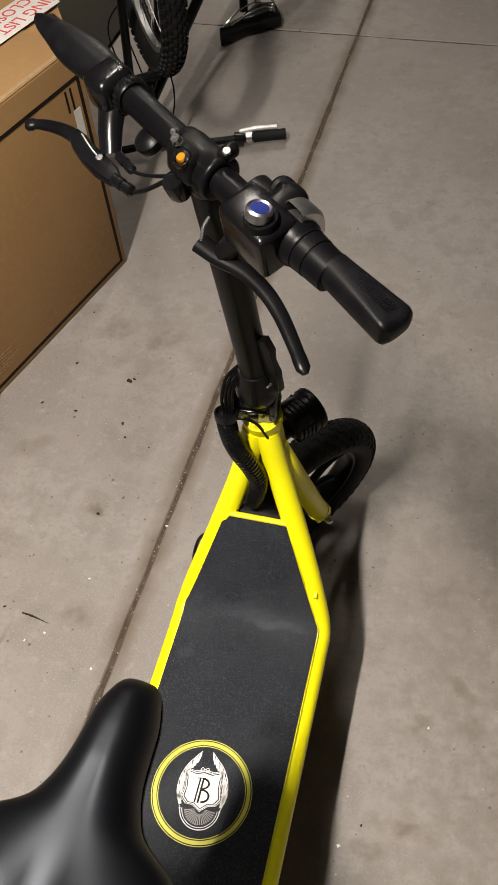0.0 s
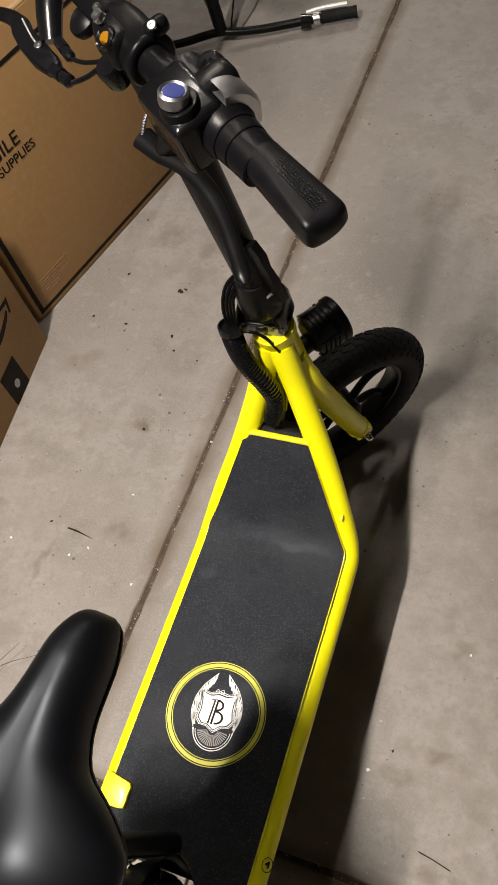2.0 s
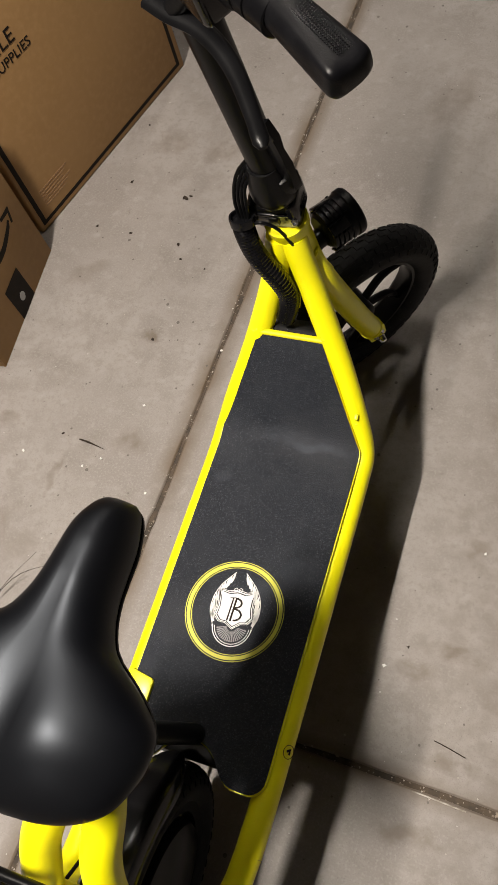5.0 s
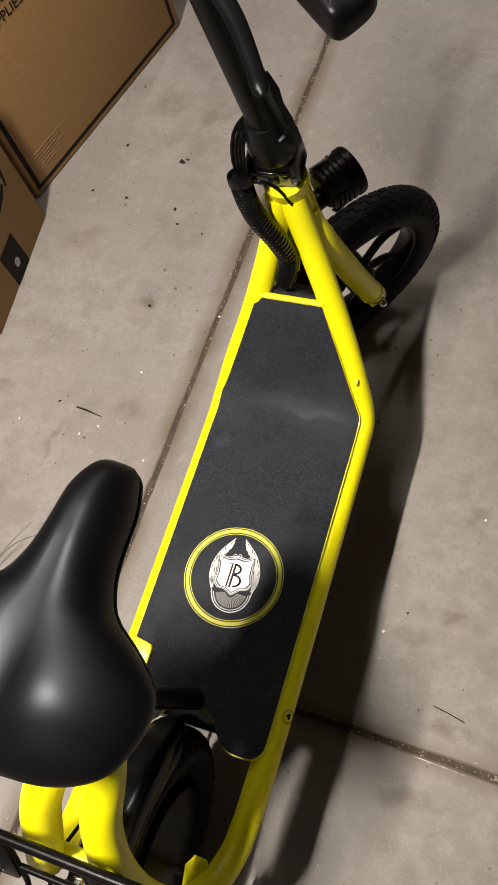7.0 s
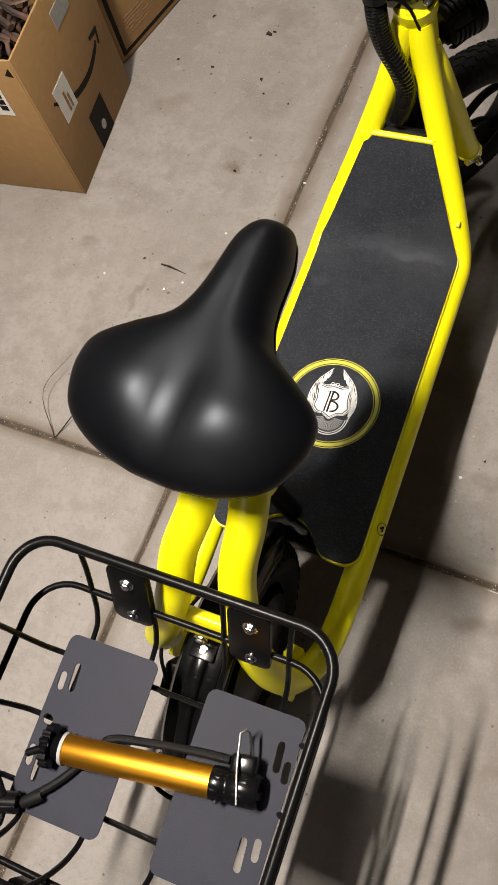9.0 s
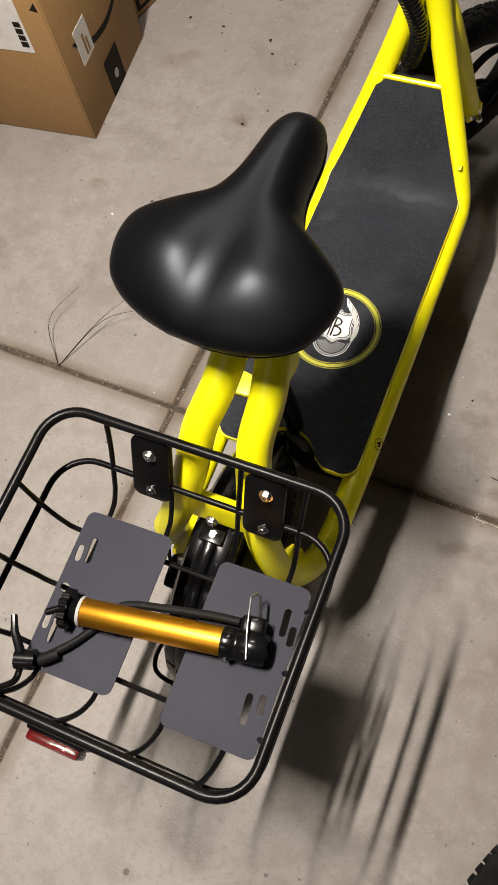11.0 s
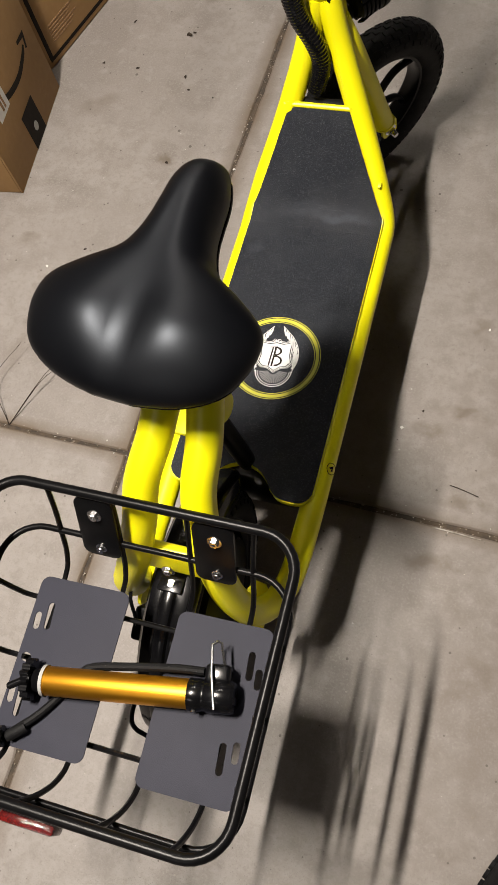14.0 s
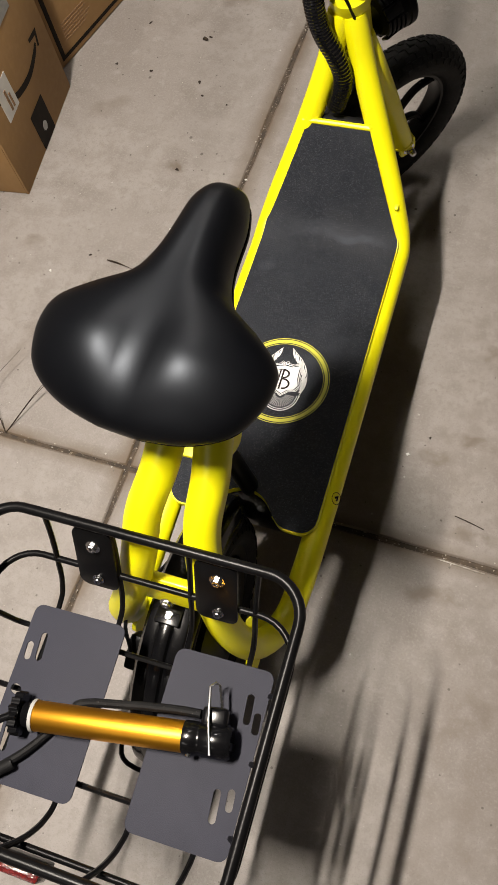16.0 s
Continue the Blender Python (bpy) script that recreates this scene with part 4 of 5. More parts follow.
part("brass_screw", lathe([(0, 0), (0.0058, 0), (0.0058, 0.0035), (0.0044, 0.0050), (0, 0.0050)], 14, along((CX + 0.0173, -0.0135, 0.5100), (CX + 0.0150, -0.045, 0.61))), GOLD, stem, "brass clamp screw")
bolt(stem, (CX + 0.0475, YB + 0.003, ZB + 0.0190), (0.3, -0.2, 1), 0.0040, 0.003, washer=False)
part("cable_stub", lathe([(0, -0.014), (0.0110, -0.014), (0.0125, -0.010), (0.0125, 0.008), (0.0105, 0.011), (0, 0.011)], 22, pose(CX + 0.001, -0.0200, 0.4660, 12, 0, 0)), PLASTIC, stem, "black cable guide under the clamp")

bars = empty("handlebar", STEER @ pose(CX, 0, 0), scooter)
part("bar_tube", tube([(-0.270, YC, ZC), (-0.10, YC, ZC), (0, YC, ZC), (0.10, YC, ZC), (0.280, YB - 0.002, ZB - 0.003)], [0.0090, 0.0150, 0.0160, 0.0150, 0.0111], 20), SATIN, bars)


def hand_grip(s):
    """Grip: a round collar opening into a flat palm wing; the one on the throttle side ends square, the other like a leaf."""
    bm = bmesh.new()
    rows = []
    n = 32
    for i in range(29):
        f = i / 28
        wing = max(0, (f - 0.06) / 0.94)
        if s > 0:
            x = 0.206 + 0.085 * f
            end = 1.0 if f < 0.88 else 0.60 + 0.40 * math.sqrt(max(0.0, 1 - ((f - 0.88) / 0.12) ** 2))
            ry, rz, cy, cz = (0.0168 + 0.0036 * wing) * end, (0.0166 - 0.0016 * wing) * end, -0.003, -0.002
        else:
            x = -0.150 - 0.132 * f
            leaf = math.sqrt(max(0.0, 1 - max(0.0, (f - 0.22) / 0.78) ** 2.4))
            ry, rz, cy, cz = (0.0195 + 0.0045 * math.sin(math.pi * min(1.0, f / 0.7))) * max(0.10, leaf), (0.0160 - 0.0035 * wing) * max(0.16, leaf), YC - YB - 0.009 * wing ** 0.9, ZC - ZB + 0.006 * wing
        e = 1 - 0.34 * wing if s > 0 else 1.0
        row = []
        for j in range(n):
            a = 2 * math.pi * j / n
            deg = math.degrees(a)
            c, q = math.cos(a), math.sin(a)
            crest = 112 + 14 * wing if s > 0 else 84
            k = 1 + wing * (0.13 * math.exp(-((deg - crest) / 14) ** 2) - 0.07 * math.exp(-((deg - crest + 42) / 22) ** 2) - 0.08 * math.exp(-((deg - crest - 40) / 20) ** 2))
            row.append(bm.verts.new((x, YB + cy + k * ry * abs(c) ** e * (1 if c >= 0 else -1), ZB + 0.001 + cz + k * rz * abs(q) ** e * (1 if q >= 0 else -1))))
        rows.append(row)
    for A, B in zip(rows, rows[1:]):
        for j in range(n):
            bm.faces.new((A[j], A[(j + 1) % n], B[(j + 1) % n], B[j]))
    bm.faces.new(rows[0])
    bm.faces.new(rows[-1])
    return bm


for s in (1, -1):
    g = part("hand_grip", hand_grip(s), GRIPRUB, bars, "black rubber hand grip with a flared palm rest" if s > 0 else "black rubber hand grip with a leaf-shaped palm rest", angle=50)
    if s > 0:
        bmx = bmesh.new()
        for i in range(24):
            for j in range(7):
                y = 0.0135 - 0.0024 * j
                lathe([(0, 0), (0.0010, 0), (0.0007, 0.0005), (0, 0.0006)], 4, pose(0.226 + 0.0023 * i + (0.0011 if j % 2 else 0), YB + y - 0.004, ZB + 0.0148 - 4.0 * max(0.0, y - 0.004) ** 1.5), bmx)
        part("grip_texture", bmx, GRIPRUB, g)
XM = pose(0, YB - 0.005, ZB - 0.004, 0, 90, 0)
part("throttle_sleeve", lathe([(0.012, 0.104), (0.0225, 0.104), (0.0235, 0.110), (0.0235, 0.122), (0.0214, 0.125), (0.0212, 0.129), (0.0200, 0.1295), (0.0200, 0.1310), (0.0208, 0.1315), (0.0200, 0.143), (0.0188, 0.1435), (0.0188, 0.1450), (0.0196, 0.1455), (0.0186, 0.166), (0.0172, 0.167), (0.012, 0.167)], 40, XM @ pose(0, 0, 0.042)), SATIN, bars, "ribbed black twist throttle")
part("throttle_shell", lathe([(0.0235, 0.096), (0.031, 0.097), (0.034, 0.100), (0.034, 0.116), (0.031, 0.121), (0.0235, 0.121), (0.0235, 0.094)], 24, XM @ pose(0, 0, 0.040, 0, 0, 62), arc=radians(105)), SILVER, bars, "silver throttle housing")
part("throttle_body", rbox(0.030, 0.052, 0.050, 0.010, pose(0.128, YB + 0.002, ZB - 0.002), seg=3), BLACK, bars)
part("cable_hook", tube([(0.112, YB + 0.004, ZB + 0.010), (0.110, YB + 0.014, ZB + 0.016), (0.114, YB + 0.020, ZB + 0.017), (0.126, YB + 0.021, ZB + 0.014)], 0.0062, 10, n=4), PLASTIC, bars)
sw = empty("switch_housing", pose(0.136, YB - 0.0285, ZB + 0.008, 0, 0, 0), bars)
part("switch_body", rbox(0.066, 0.046, 0.052, 0.007, pose(-0.010, 0.006, -0.010), seg=3), PLASTIC, sw)
part("switch_collar", lathe([(0, 0.008), (0.0165, 0.008), (0.0165, 0.017), (0.0150, 0.0205), (0, 0.022)], 28, pose(0.002, 0.002, 0.002)), SATIN, sw)
part("switch_bezel", lathe([(0, -0.004), (0.0120, -0.004), (0.0126, -0.001), (0.0122, 0.0050), (0.0104, 0.0070), (0.0090, 0.0056), (0, 0.0056)], 36, pose(0.001, 0.001, 0.0265, -20)), BEZEL, sw, "polished round switch bezel")
part("switch_button", lathe([(0, 0.0052), (0.0087, 0.0052), (0.0083, 0.0061), (0, 0.0066)], 24, pose(0.001, 0.001, 0.0265, -20)), BLUE, sw, "blue push button")
# throttle-side brake lever
lev = empty("brake_lever", parent=bars)
part("lever_clamp", lathe([(0.0125, -0.014), (0.019, -0.014), (0.019, 0.014), (0.0125, 0.014)], 24, pose(0.104, YB, ZB, 0, 90, 0)), BLACK, lev)
bp = smooth([(0.050, -0.034, 0.432), (0.076, -0.030, 0.431), (0.106, -0.022, 0.431), (0.139, -0.021, 0.430), (0.169, -0.026, 0.428), (0.203, -0.037, 0.426), (0.235, -0.049, 0.424)], 6)
k = len(bp)
part("lever_blade", sweep(bmesh.new(), bp, [0.0116 - 0.0050 * (i / (k - 1)) ** 0.8 + (0.0006 if k - 5 < i < k - 1 else -0.003 if i == k - 1 else 0) for i in range(k)], 14, squash=0.62), BLACK, lev, "black alloy brake blade")
part("lever_body", sweep(bmesh.new(), smooth([(0.104, YB - 0.014, ZB - 0.012), (0.094, -0.010, 0.462), (0.078, -0.024, 0.434)], 6), [0.016 - 0.0004 * i for i in range(13)], 12), BLACK, lev)
part("cable_spring", sweep(bmesh.new(), smooth([(0.0357, -0.0102, 0.440), (0.0430, -0.0225, 0.441), (0.0530, -0.0340, 0.437)], 12), [0.0017 + (0.0005 if i % 2 else 0) for i in range(25)], 8), BEZEL, lev, "silver coiled cable end")
part("brake_cable", tube([(0.0357, -0.0102, 0.440), (0.030, -0.002, 0.436), (0.028, 0.006, 0.425), (0.026, 0.010, 0.40)], 0.0027, 8, n=6), BLACK, lev)
# the other brake lever: perch block, flat pivot body, wide blade
lev = empty("brake_lever", parent=bars)
perch = part("lever_perch", rbox(0.040, 0.046, 0.042, 0.011, pose(-0.134, YC - 0.008, ZC + 0.002, 0, 0, 4), seg=4), PLASTIC, lev, "glossy black lever mount", angle=60)
part("perch_screw", lathe([(0, 0), (0.0032, 0), (0.0028, 0.002), (0, 0.0022)], 12, pose(-0.124, YC + 0.004, ZC + 0.0225)), CHROME, perch)
ring_prof = [(0.012, -0.007), (0.0178, -0.007), (0.0190, -0.005), (0.0190, 0.005), (0.0178, 0.007), (0.012, 0.007)]
knurl = part("knurled_ring", lathe(ring_prof, 28, pose(-0.110, YC, ZC, 0, 90, 0)), BLACK, lev)
for q in range(18):
    part("knurl_tooth", rbox(0.010, 0.0024, 0.0022, 0.0006, pose(-0.110, YC, ZC, 20 * q) @ pose(0, 0, 0.0194)), BLACK, knurl)
part("lever_body", sweep(bmesh.new(), smooth([(-0.130, -0.002, 0.487), (-0.114, -0.024, 0.468), (-0.094, -0.042, 0.453)], 6), [0.0165 - 0.0004 * i for i in range(13)], 14, squash=0.72), PLASTIC, lev)
bp = smooth([(-0.226, -0.080, 0.430), (-0.212, -0.0675, 0.432), (-0.184, -0.0555, 0.436), (-0.152, -0.0520, 0.443), (-0.128, -0.0565, 0.449)], 6)
k = len(bp)
part("lever_blade", sweep(bmesh.new(), bp, [0.0055 if i == 0 else 0.0080 if i < 4 else 0.0058 + 0.0040 * (i / (k - 1)) for i in range(k)], 14, squash=0.7), BLACK, lev, "black alloy brake blade")
part("blade_root", slab([(-0.150, -0.060), (-0.151, -0.047), (-0.138, -0.0455), (-0.116, -0.0480), (-0.096, -0.0500), (-0.074, -0.0460), (-0.062, -0.0500), (-0.058, -0.0580), (-0.066, -0.0640), (-0.088, -0.0690), (-0.114, -0.0690), (-0.136, -0.0660)], 0.4455, 0.4560, bev=0.003), SATIN, lev, "flat wide root of the brake blade")
part("root_edge", tube([(-0.140, -0.0490, 0.4562), (-0.112, -0.0535, 0.4565), (-0.094, -0.0540, 0.4562)], 0.0009, 6, n=4), ALLOY, lev, "bright worn edge")
bolt(lev, (-0.096, -0.0540, 0.4560), (0, 0, 1), 0.0046, 0.003, "pivot_bolt", washer=False)
for P, Q, r in (((-0.066, -0.0570, 0.4505), (-0.037, -0.0527, 0.4508), 0.0068), ((-0.084, -0.0370, 0.4560), (-0.053, -0.0389, 0.4580), 0.0056)):
    u = (Vector(Q) - Vector(P)).length
    part("cable_adjuster", lathe([(0, 0), (r, 0), (r, 0.45 * u), (r * 0.8, 0.48 * u), (r * 0.8, 0.62 * u), (r * 0.95, 0.64 * u), (r * 0.95, 0.9 * u), (r * 0.5, u), (0, u)], 14, along(P, Q)), PLASTIC, lev)
part("brake_cable", tube([(-0.037, -0.0527, 0.4508), (-0.028, -0.0470, 0.4560), (-0.0202, -0.0371, 0.4600), (-0.0074, -0.0221, 0.4700), (0.004, -0.004, 0.472)], 0.0025, 8, n=6), BLACK, lev)
part("switch_cable", tube([(-0.053, -0.0389, 0.4580), (-0.042, -0.0362, 0.4610), (-0.030, -0.0324, 0.4650), (-0.0073, -0.0223, 0.4750), (0.004, -0.006, 0.476)], 0.0021, 8, n=6), BLACK, lev)
bell = empty("bell", pose(-0.0573, -0.010, 0.4780), bars)
part("bell_dome", lathe([(0, 0.009), (0.010, 0.008), (0.0155, 0.004), (0.0165, 0.0), (0.0150, -0.006), (0, -0.008)], 28, pose(0, 0, 0, 18, -8, 0)), SATIN, bell)
part("bell_post", tube([(0, 0.004, 0), (0.004, 0.018, 0.010)], 0.006, 10), SATIN, bell)

# ---- the basket on the scooter ----
def holed_plate(name, outline, holes, thick, m, mat, parent, label=""):
    cu = bpy.data.curves.new(name, "CURVE")
    cu.dimensions, cu.fill_mode, cu.extrude = "2D", "BOTH", thick / 2
    for pts in [outline, *holes]:
        sp = cu.splines.new("POLY")
        sp.points.add(len(pts) - 1)
        for q, (x, y) in zip(sp.points, pts):
            q.co = (x, y, 0, 1)
        sp.use_cyclic_u = True
    tmp = new(name, cu)
    me = bpy.data.meshes.new_from_object(tmp.evaluated_get(bpy.context.evaluated_depsgraph_get()))
    bpy.data.objects.remove(tmp)
    weld = bmesh.new()
    weld.from_mesh(me)
    bmesh.ops.remove_doubles(weld, verts=weld.verts, dist=0.00005)
    weld.to_mesh(me)
    weld.free()
    me.name = name
    me.materials.clear()
    me.materials.append(mat)
    ob = new(name, me)
    ob.parent = parent
    ob.matrix_basis = m
    if label:
        ob["label"] = label
    return ob


BX, BY = -0.0040, 0.4855
BASKET = pose(BX, BY, 0.0225, 0, 0, 0.5)
basket = empty("wire_basket", BASKET, scooter)
basket["label"] = "black powder-coated wire basket"


def rail(w, h, z, r, rad, name):
    part(name, tube([(x, y, z) for x, y in round_rect(w, h, r, 8)], rad, 12, closed=True), BLACK, basket)


rail(0.380, 0.332, 0.553, 0.045, 0.0062, "rim")
part("lower_rail", tube([(x - 0.001, y - 0.016, 0.478) for x, y in round_rect(0.372, 0.298, 0.050, 8)], 0.0040, 12, closed=True), BLACK, basket)
for x in (-0.119, -0.038, 0.052, 0.130):
    part("basket_wire", tube([(x * 1.03, 0.167, 0.551), (x * 1.01, 0.150, 0.512), (x, 0.131, 0.474), (x, 0.112, 0.438), (x, 0.086, 0.421), (x, 0.0, 0.4195), (x, -0.110, 0.421), (x, -0.140, 0.436), (x * 1.01, -0.158, 0.482), (x * 1.03, -0.167, 0.551)], 0.0034, 8, n=5), BLACK, basket)
for y in (-0.098, -0.02, 0.055):
    part("basket_wire", tube([(-0.188, y * 1.1, 0.551), (-0.183, y * 1.05, 0.490), (-0.168, y, 0.438), (-0.142, y, 0.4135), (0.0, y, 0.413), (0.142, y, 0.4135), (0.168, y, 0.438), (0.183, y * 1.05, 0.490), (0.188, y * 1.1, 0.551)], 0.0034, 8, n=5), BLACK, basket)
TILTP = 26
for x in (-0.0625, 0.0855):
    pm = pose(x, 0.1406, 0.502, 90 - TILTP, 0, 0)
    pl = part("mount_plate", slab(round_rect(0.050, 0.098, 0.010), -0.002, 0.002, pm, bev=0.0006), BLACK, basket)
    for dz, r in ((0.024, 0.0060), (-0.034, 0.0048)):
        p = pm @ Vector((0.002 if x > 0 else 0.0, dz, 0.002))
        bolt(pl, p, pm.to_3x3() @ Vector((0, 0, 1)), r, 0.006)


def slot(cx, cy, l, w=0.0085, lean=4):
    a = radians(90 + lean)
    out = []
    for q in range(7):
        b = a - math.pi / 2 + math.pi * q / 6
        out.append((cx + (l - w) / 2 * math.cos(a) + w / 2 * math.cos(b), cy + (l - w) / 2 * math.sin(a) + w / 2 * math.sin(b)))
    for q in range(7):
        b = a + math.pi / 2 + math.pi * q / 6
        out.append((cx - (l - w) / 2 * math.cos(a) + w / 2 * math.cos(b), cy - (l - w) / 2 * math.sin(a) + w / 2 * math.sin(b)))
    return out


PZ = 0.4305
holed_plate("base_plate", round_rect(0.1195, 0.2045, 0.011), [slot(-0.0495, 0.046, 0.022), slot(-0.0355, 0.054, 0.034), slot(-0.0525, -0.043, 0.024), slot(-0.0395, -0.052, 0.034), slot(-0.048, 0.000, 0.014, 0.011, 70)], 0.0022, pose(-0.0808, -0.020, PZ, 0, 0, 1.2), PLATE, basket, "dark grey coated mounting plate with slots")
holed_plate("base_plate", round_rect(0.1195, 0.2045, 0.011), [slot(0.0405, 0.056, 0.034), slot(0.0530, 0.043, 0.024), slot(0.032, -0.051, 0.036), slot(0.047, -0.041, 0.024)], 0.0022, pose(0.1062, -0.022, PZ, 0, 0, 1.0), PLATE, basket, "dark grey coated mounting plate with slots")
part("reflector", rbox(0.066, 0.012, 0.030, 0.004, pose(-0.036, -0.186, 0.482, 0, 0, 0)), RED, basket, "red rear reflector")
part("reflector_shell", rbox(0.072, 0.010, 0.034, 0.003, pose(-0.036, -0.176, 0.482)), BLACK, basket)

# ---- the pump lying on the plates ----
P0, P1 = Vector((0.1524, 0.4454, 0.4720)), Vector((0.3262, 0.4701, 0.4720))
PUMP = along(P0, P1)
pump = tagged(empty("bicycle_pump", PUMP), "gold bicycle pump with black ends lying in the basket", "pump")
LB = (P1 - P0).length
part("barrel", lathe([(0, 0), (0.0168, 0), (0.0172, 0.001), (0.0172, LB), (0, LB)], 36), GOLD, pump, "gold anodised barrel")
part("white_collar", lathe([(0.0165, -0.003), (0.0185, -0.003), (0.0185, 0.001), (0.0165, 0.001)], 32), FOAM, pump)
part("handle_cap", lathe([(0, -0.018), (0.011, -0.018), (0.0145, -0.012), (0.0155, -0.002), (0, -0.002)], 28), PLASTIC, pump)
hb = bmesh.new()
teeth = [((0.023 + 0.0018 * math.cos(14 * a)) * math.cos(a), (0.023 + 0.0018 * math.cos(14 * a)) * math.sin(a)) for a in (2 * math.pi * q / 112 for q in range(112))]
slab(teeth, -0.025, -0.015, bm=hb)
part("handle_disc", hb, PLASTIC, pump, "black notched handle disc")
part("handle_tip", lathe([(0, 0), (0.0045, 0), (0.0045, 0.016), (0.003, 0.018), (0, 0.018)], 12, along((-0.004, 0.020, -0.022), (-0.3, 0.02, -0.6))), PLASTIC, pump)
part("base_collar", lathe([(0, LB), (0.0180, LB), (0.0185, LB + 0.002), (0.0185, LB + 0.014), (0.0175, LB + 0.016), (0.0175, LB + 0.020), (0.0188, LB + 0.022), (0.0188, LB + 0.050), (0.016, LB + 0.054), (0, LB + 0.054)], 32), PLASTIC, pump)
bolt(pump, (-0.0175, 0.004, LB + 0.008), (-1, 0.2, 0), 0.0032, 0.003, washer=False)
UPW = PUMP.inverted().to_3x3() @ Vector((0, 0, 1))
FWD = PUMP.inverted().to_3x3() @ Vector((-0.14, 0.99, 0))
UPW.normalize(), FWD.normalize()


def PP(a, f, u):
    """A place on the pump: a along it, f ahead, u up."""
    return Vector((0, 0, a)) + FWD * f + UPW * u


part("hose_socket", rbox(0.022, 0.020, 0.030, 0.005, along(PP(LB + 0.033, 0.024, 0.004), PP(LB + 0.6, 0.024, 0.004)), seg=3), PLASTIC, pump)
part("foot_peg", rbox(0.010, 0.048, 0.010, 0.003, along(PP(LB + 0.050, -0.004, -0.010), PP(LB + 0.9, -0.004, -0.010))), BLACK, pump)
part("wire_foot", tube([PP(LB + 0.040, 0.030, 0.004), PP(LB + 0.034, 0.058, 0.012), PP(LB + 0.030, 0.060, 0.014), PP(LB + 0.024, 0.055, 0.016), PP(LB + 0.028, 0.02, 0.0205), PP(LB + 0.034, -0.016, 0.0175)], 0.0017, 8), CHROME, pump, "bent steel wire foot")
part("hose", tube([PP(LB + 0.016, 0.026, 0.003), PP(LB - 0.02, 0.027, 0.0), PP(LB - 0.08, 0.025, -0.008), PP(LB - 0.13, 0.020, -0.0130), PP(0.030, 0.002, -0.0148), PP(-0.004, -0.036, -0.0105), PP(-0.034, -0.060, -0.0085)], 0.0050, 10, n=8), RUBBER, pump, "black rubber hose")
part("hose_ferrule", lathe([(0, 0), (0.0062, 0), (0.0070, 0.004), (0.0070, 0.022), (0.0055, 0.026), (0, 0.026)], 16, along(PP(-0.018, -0.053, -0.0085), PP(-0.058, -0.078, -0.0070))), RUBBER, pump)
part("valve_head", tube([PP(-0.042, -0.066, -0.0045), PP(-0.066, -0.070, -0.003)], 0.0125, 14), PLASTIC, pump)
part("valve_lever", tube([PP(-0.060, -0.062, 0.004), PP(-0.072, -0.040, 0.012), PP(-0.078, -0.022, 0.014)], [0.006, 0.005, 0.004], 10), PLASTIC, pump)
part("valve_spout", tube([PP(-0.058, -0.078, -0.004), PP(-0.062, -0.095, -0.008), PP(-0.080, -0.108, -0.007)], 0.0042, 10, n=4), PLASTIC, pump)

# ---- the large carton ----
BU = Vector((0.176, 0.576, 0)).normalized()
BL, BH, BD = 0.606, 0.628, 0.46
big = tagged(empty("cardboard_box", Matrix.Translation((-0.537, 1.849, 0)) @ Matrix((( BU.x, -BU.y, 0, 0), (BU.y, BU.x, 0, 0), (0, 0, 1, 0), (0, 0, 0, 1)))), "large closed brown cardboard carton with dark printed border, on the floor", "box")
part("carton_body", rbox(BL, BD, BH, 0.006, pose(BL / 2, BD / 2, BH / 2), seg=3), CARD, big)
part("top_flap", rbox(BL - 0.004, BD / 2 - 0.002, 0.004, 0.0015, pose(BL / 2, BD / 4, BH + 0.0015, 1.2)), CARD, big)
part("top_flap", rbox(BL - 0.004, BD / 2 - 0.002, 0.004, 0.0015, pose(BL / 2, 3 * BD / 4, BH + 0.0015, -1.2)), CARD, big)
# front face: x along, z up, facing -y


def on_face(parent, name, x0, x1, z0, z1, mat, label="", lift=0.0006):
    return part(name, rbox(x1 - x0, 0.0008, z1 - z0, 0, pose((x0 + x1) / 2, -lift, (z0 + z1) / 2)), mat, parent, label)


for a in ((0.012, 0.588, 0.016, 0.025), (0.012, 0.588, 0.560, 0.569), (0.012, 0.024, 0.025, 0.560), (0.578, 0.588, 0.025, 0.560)):
    on_face(big, "printed_border", *a, INK)
for x in (0.530, 0.548):
    on_face(big, "printed_arrow_bar", x, x + 0.006, 0.500, 0.553, INK)
on_face(big, "white_sticker", 0.545, 0.570, 0.425, 0.498, PAPER)
t1 = text_mesh("printed_word", "FRAGILE", 0.046, pose(0.098, -0.0008, 0.421, 90), INK, big)
t2 = text_mesh("printed_word", "KED SUPPLIES", 0.030, pose(0.122, -0.0008, 0.383, 90), INK, big)
for i in range(6):
    on_face(big, "print_line", 0.045, 0.135 + 0.012 * ((i * 7) % 3 - 1), 0.050 + 0.0085 * i, 0.0535 + 0.0085 * i, material("faded_ink", (0.20, 0.115, 0.055), 0.75, spots=[(300, 0.4, 0.6, (0.34, 0.20, 0.10))]) if i == 0 else bpy.data.materials["faded_ink"])
part("end_flap", slab([(0.600, 0.008), (0.745, 0.165), (0.775, 0.30), (0.735, 0.430), (0.600, 0.452)], 0.0, 0.004, pose(0, 0, BH + 0.002, 0, 0.6, 0), bev=0.0012), CARD, big)
part("flap_crease", rbox(BL - 0.01, 0.012, 0.003, 0.001, pose(BL / 2, 0.010, BH + 0.001)), CARDEDGE, big, "pale worn folded edge")
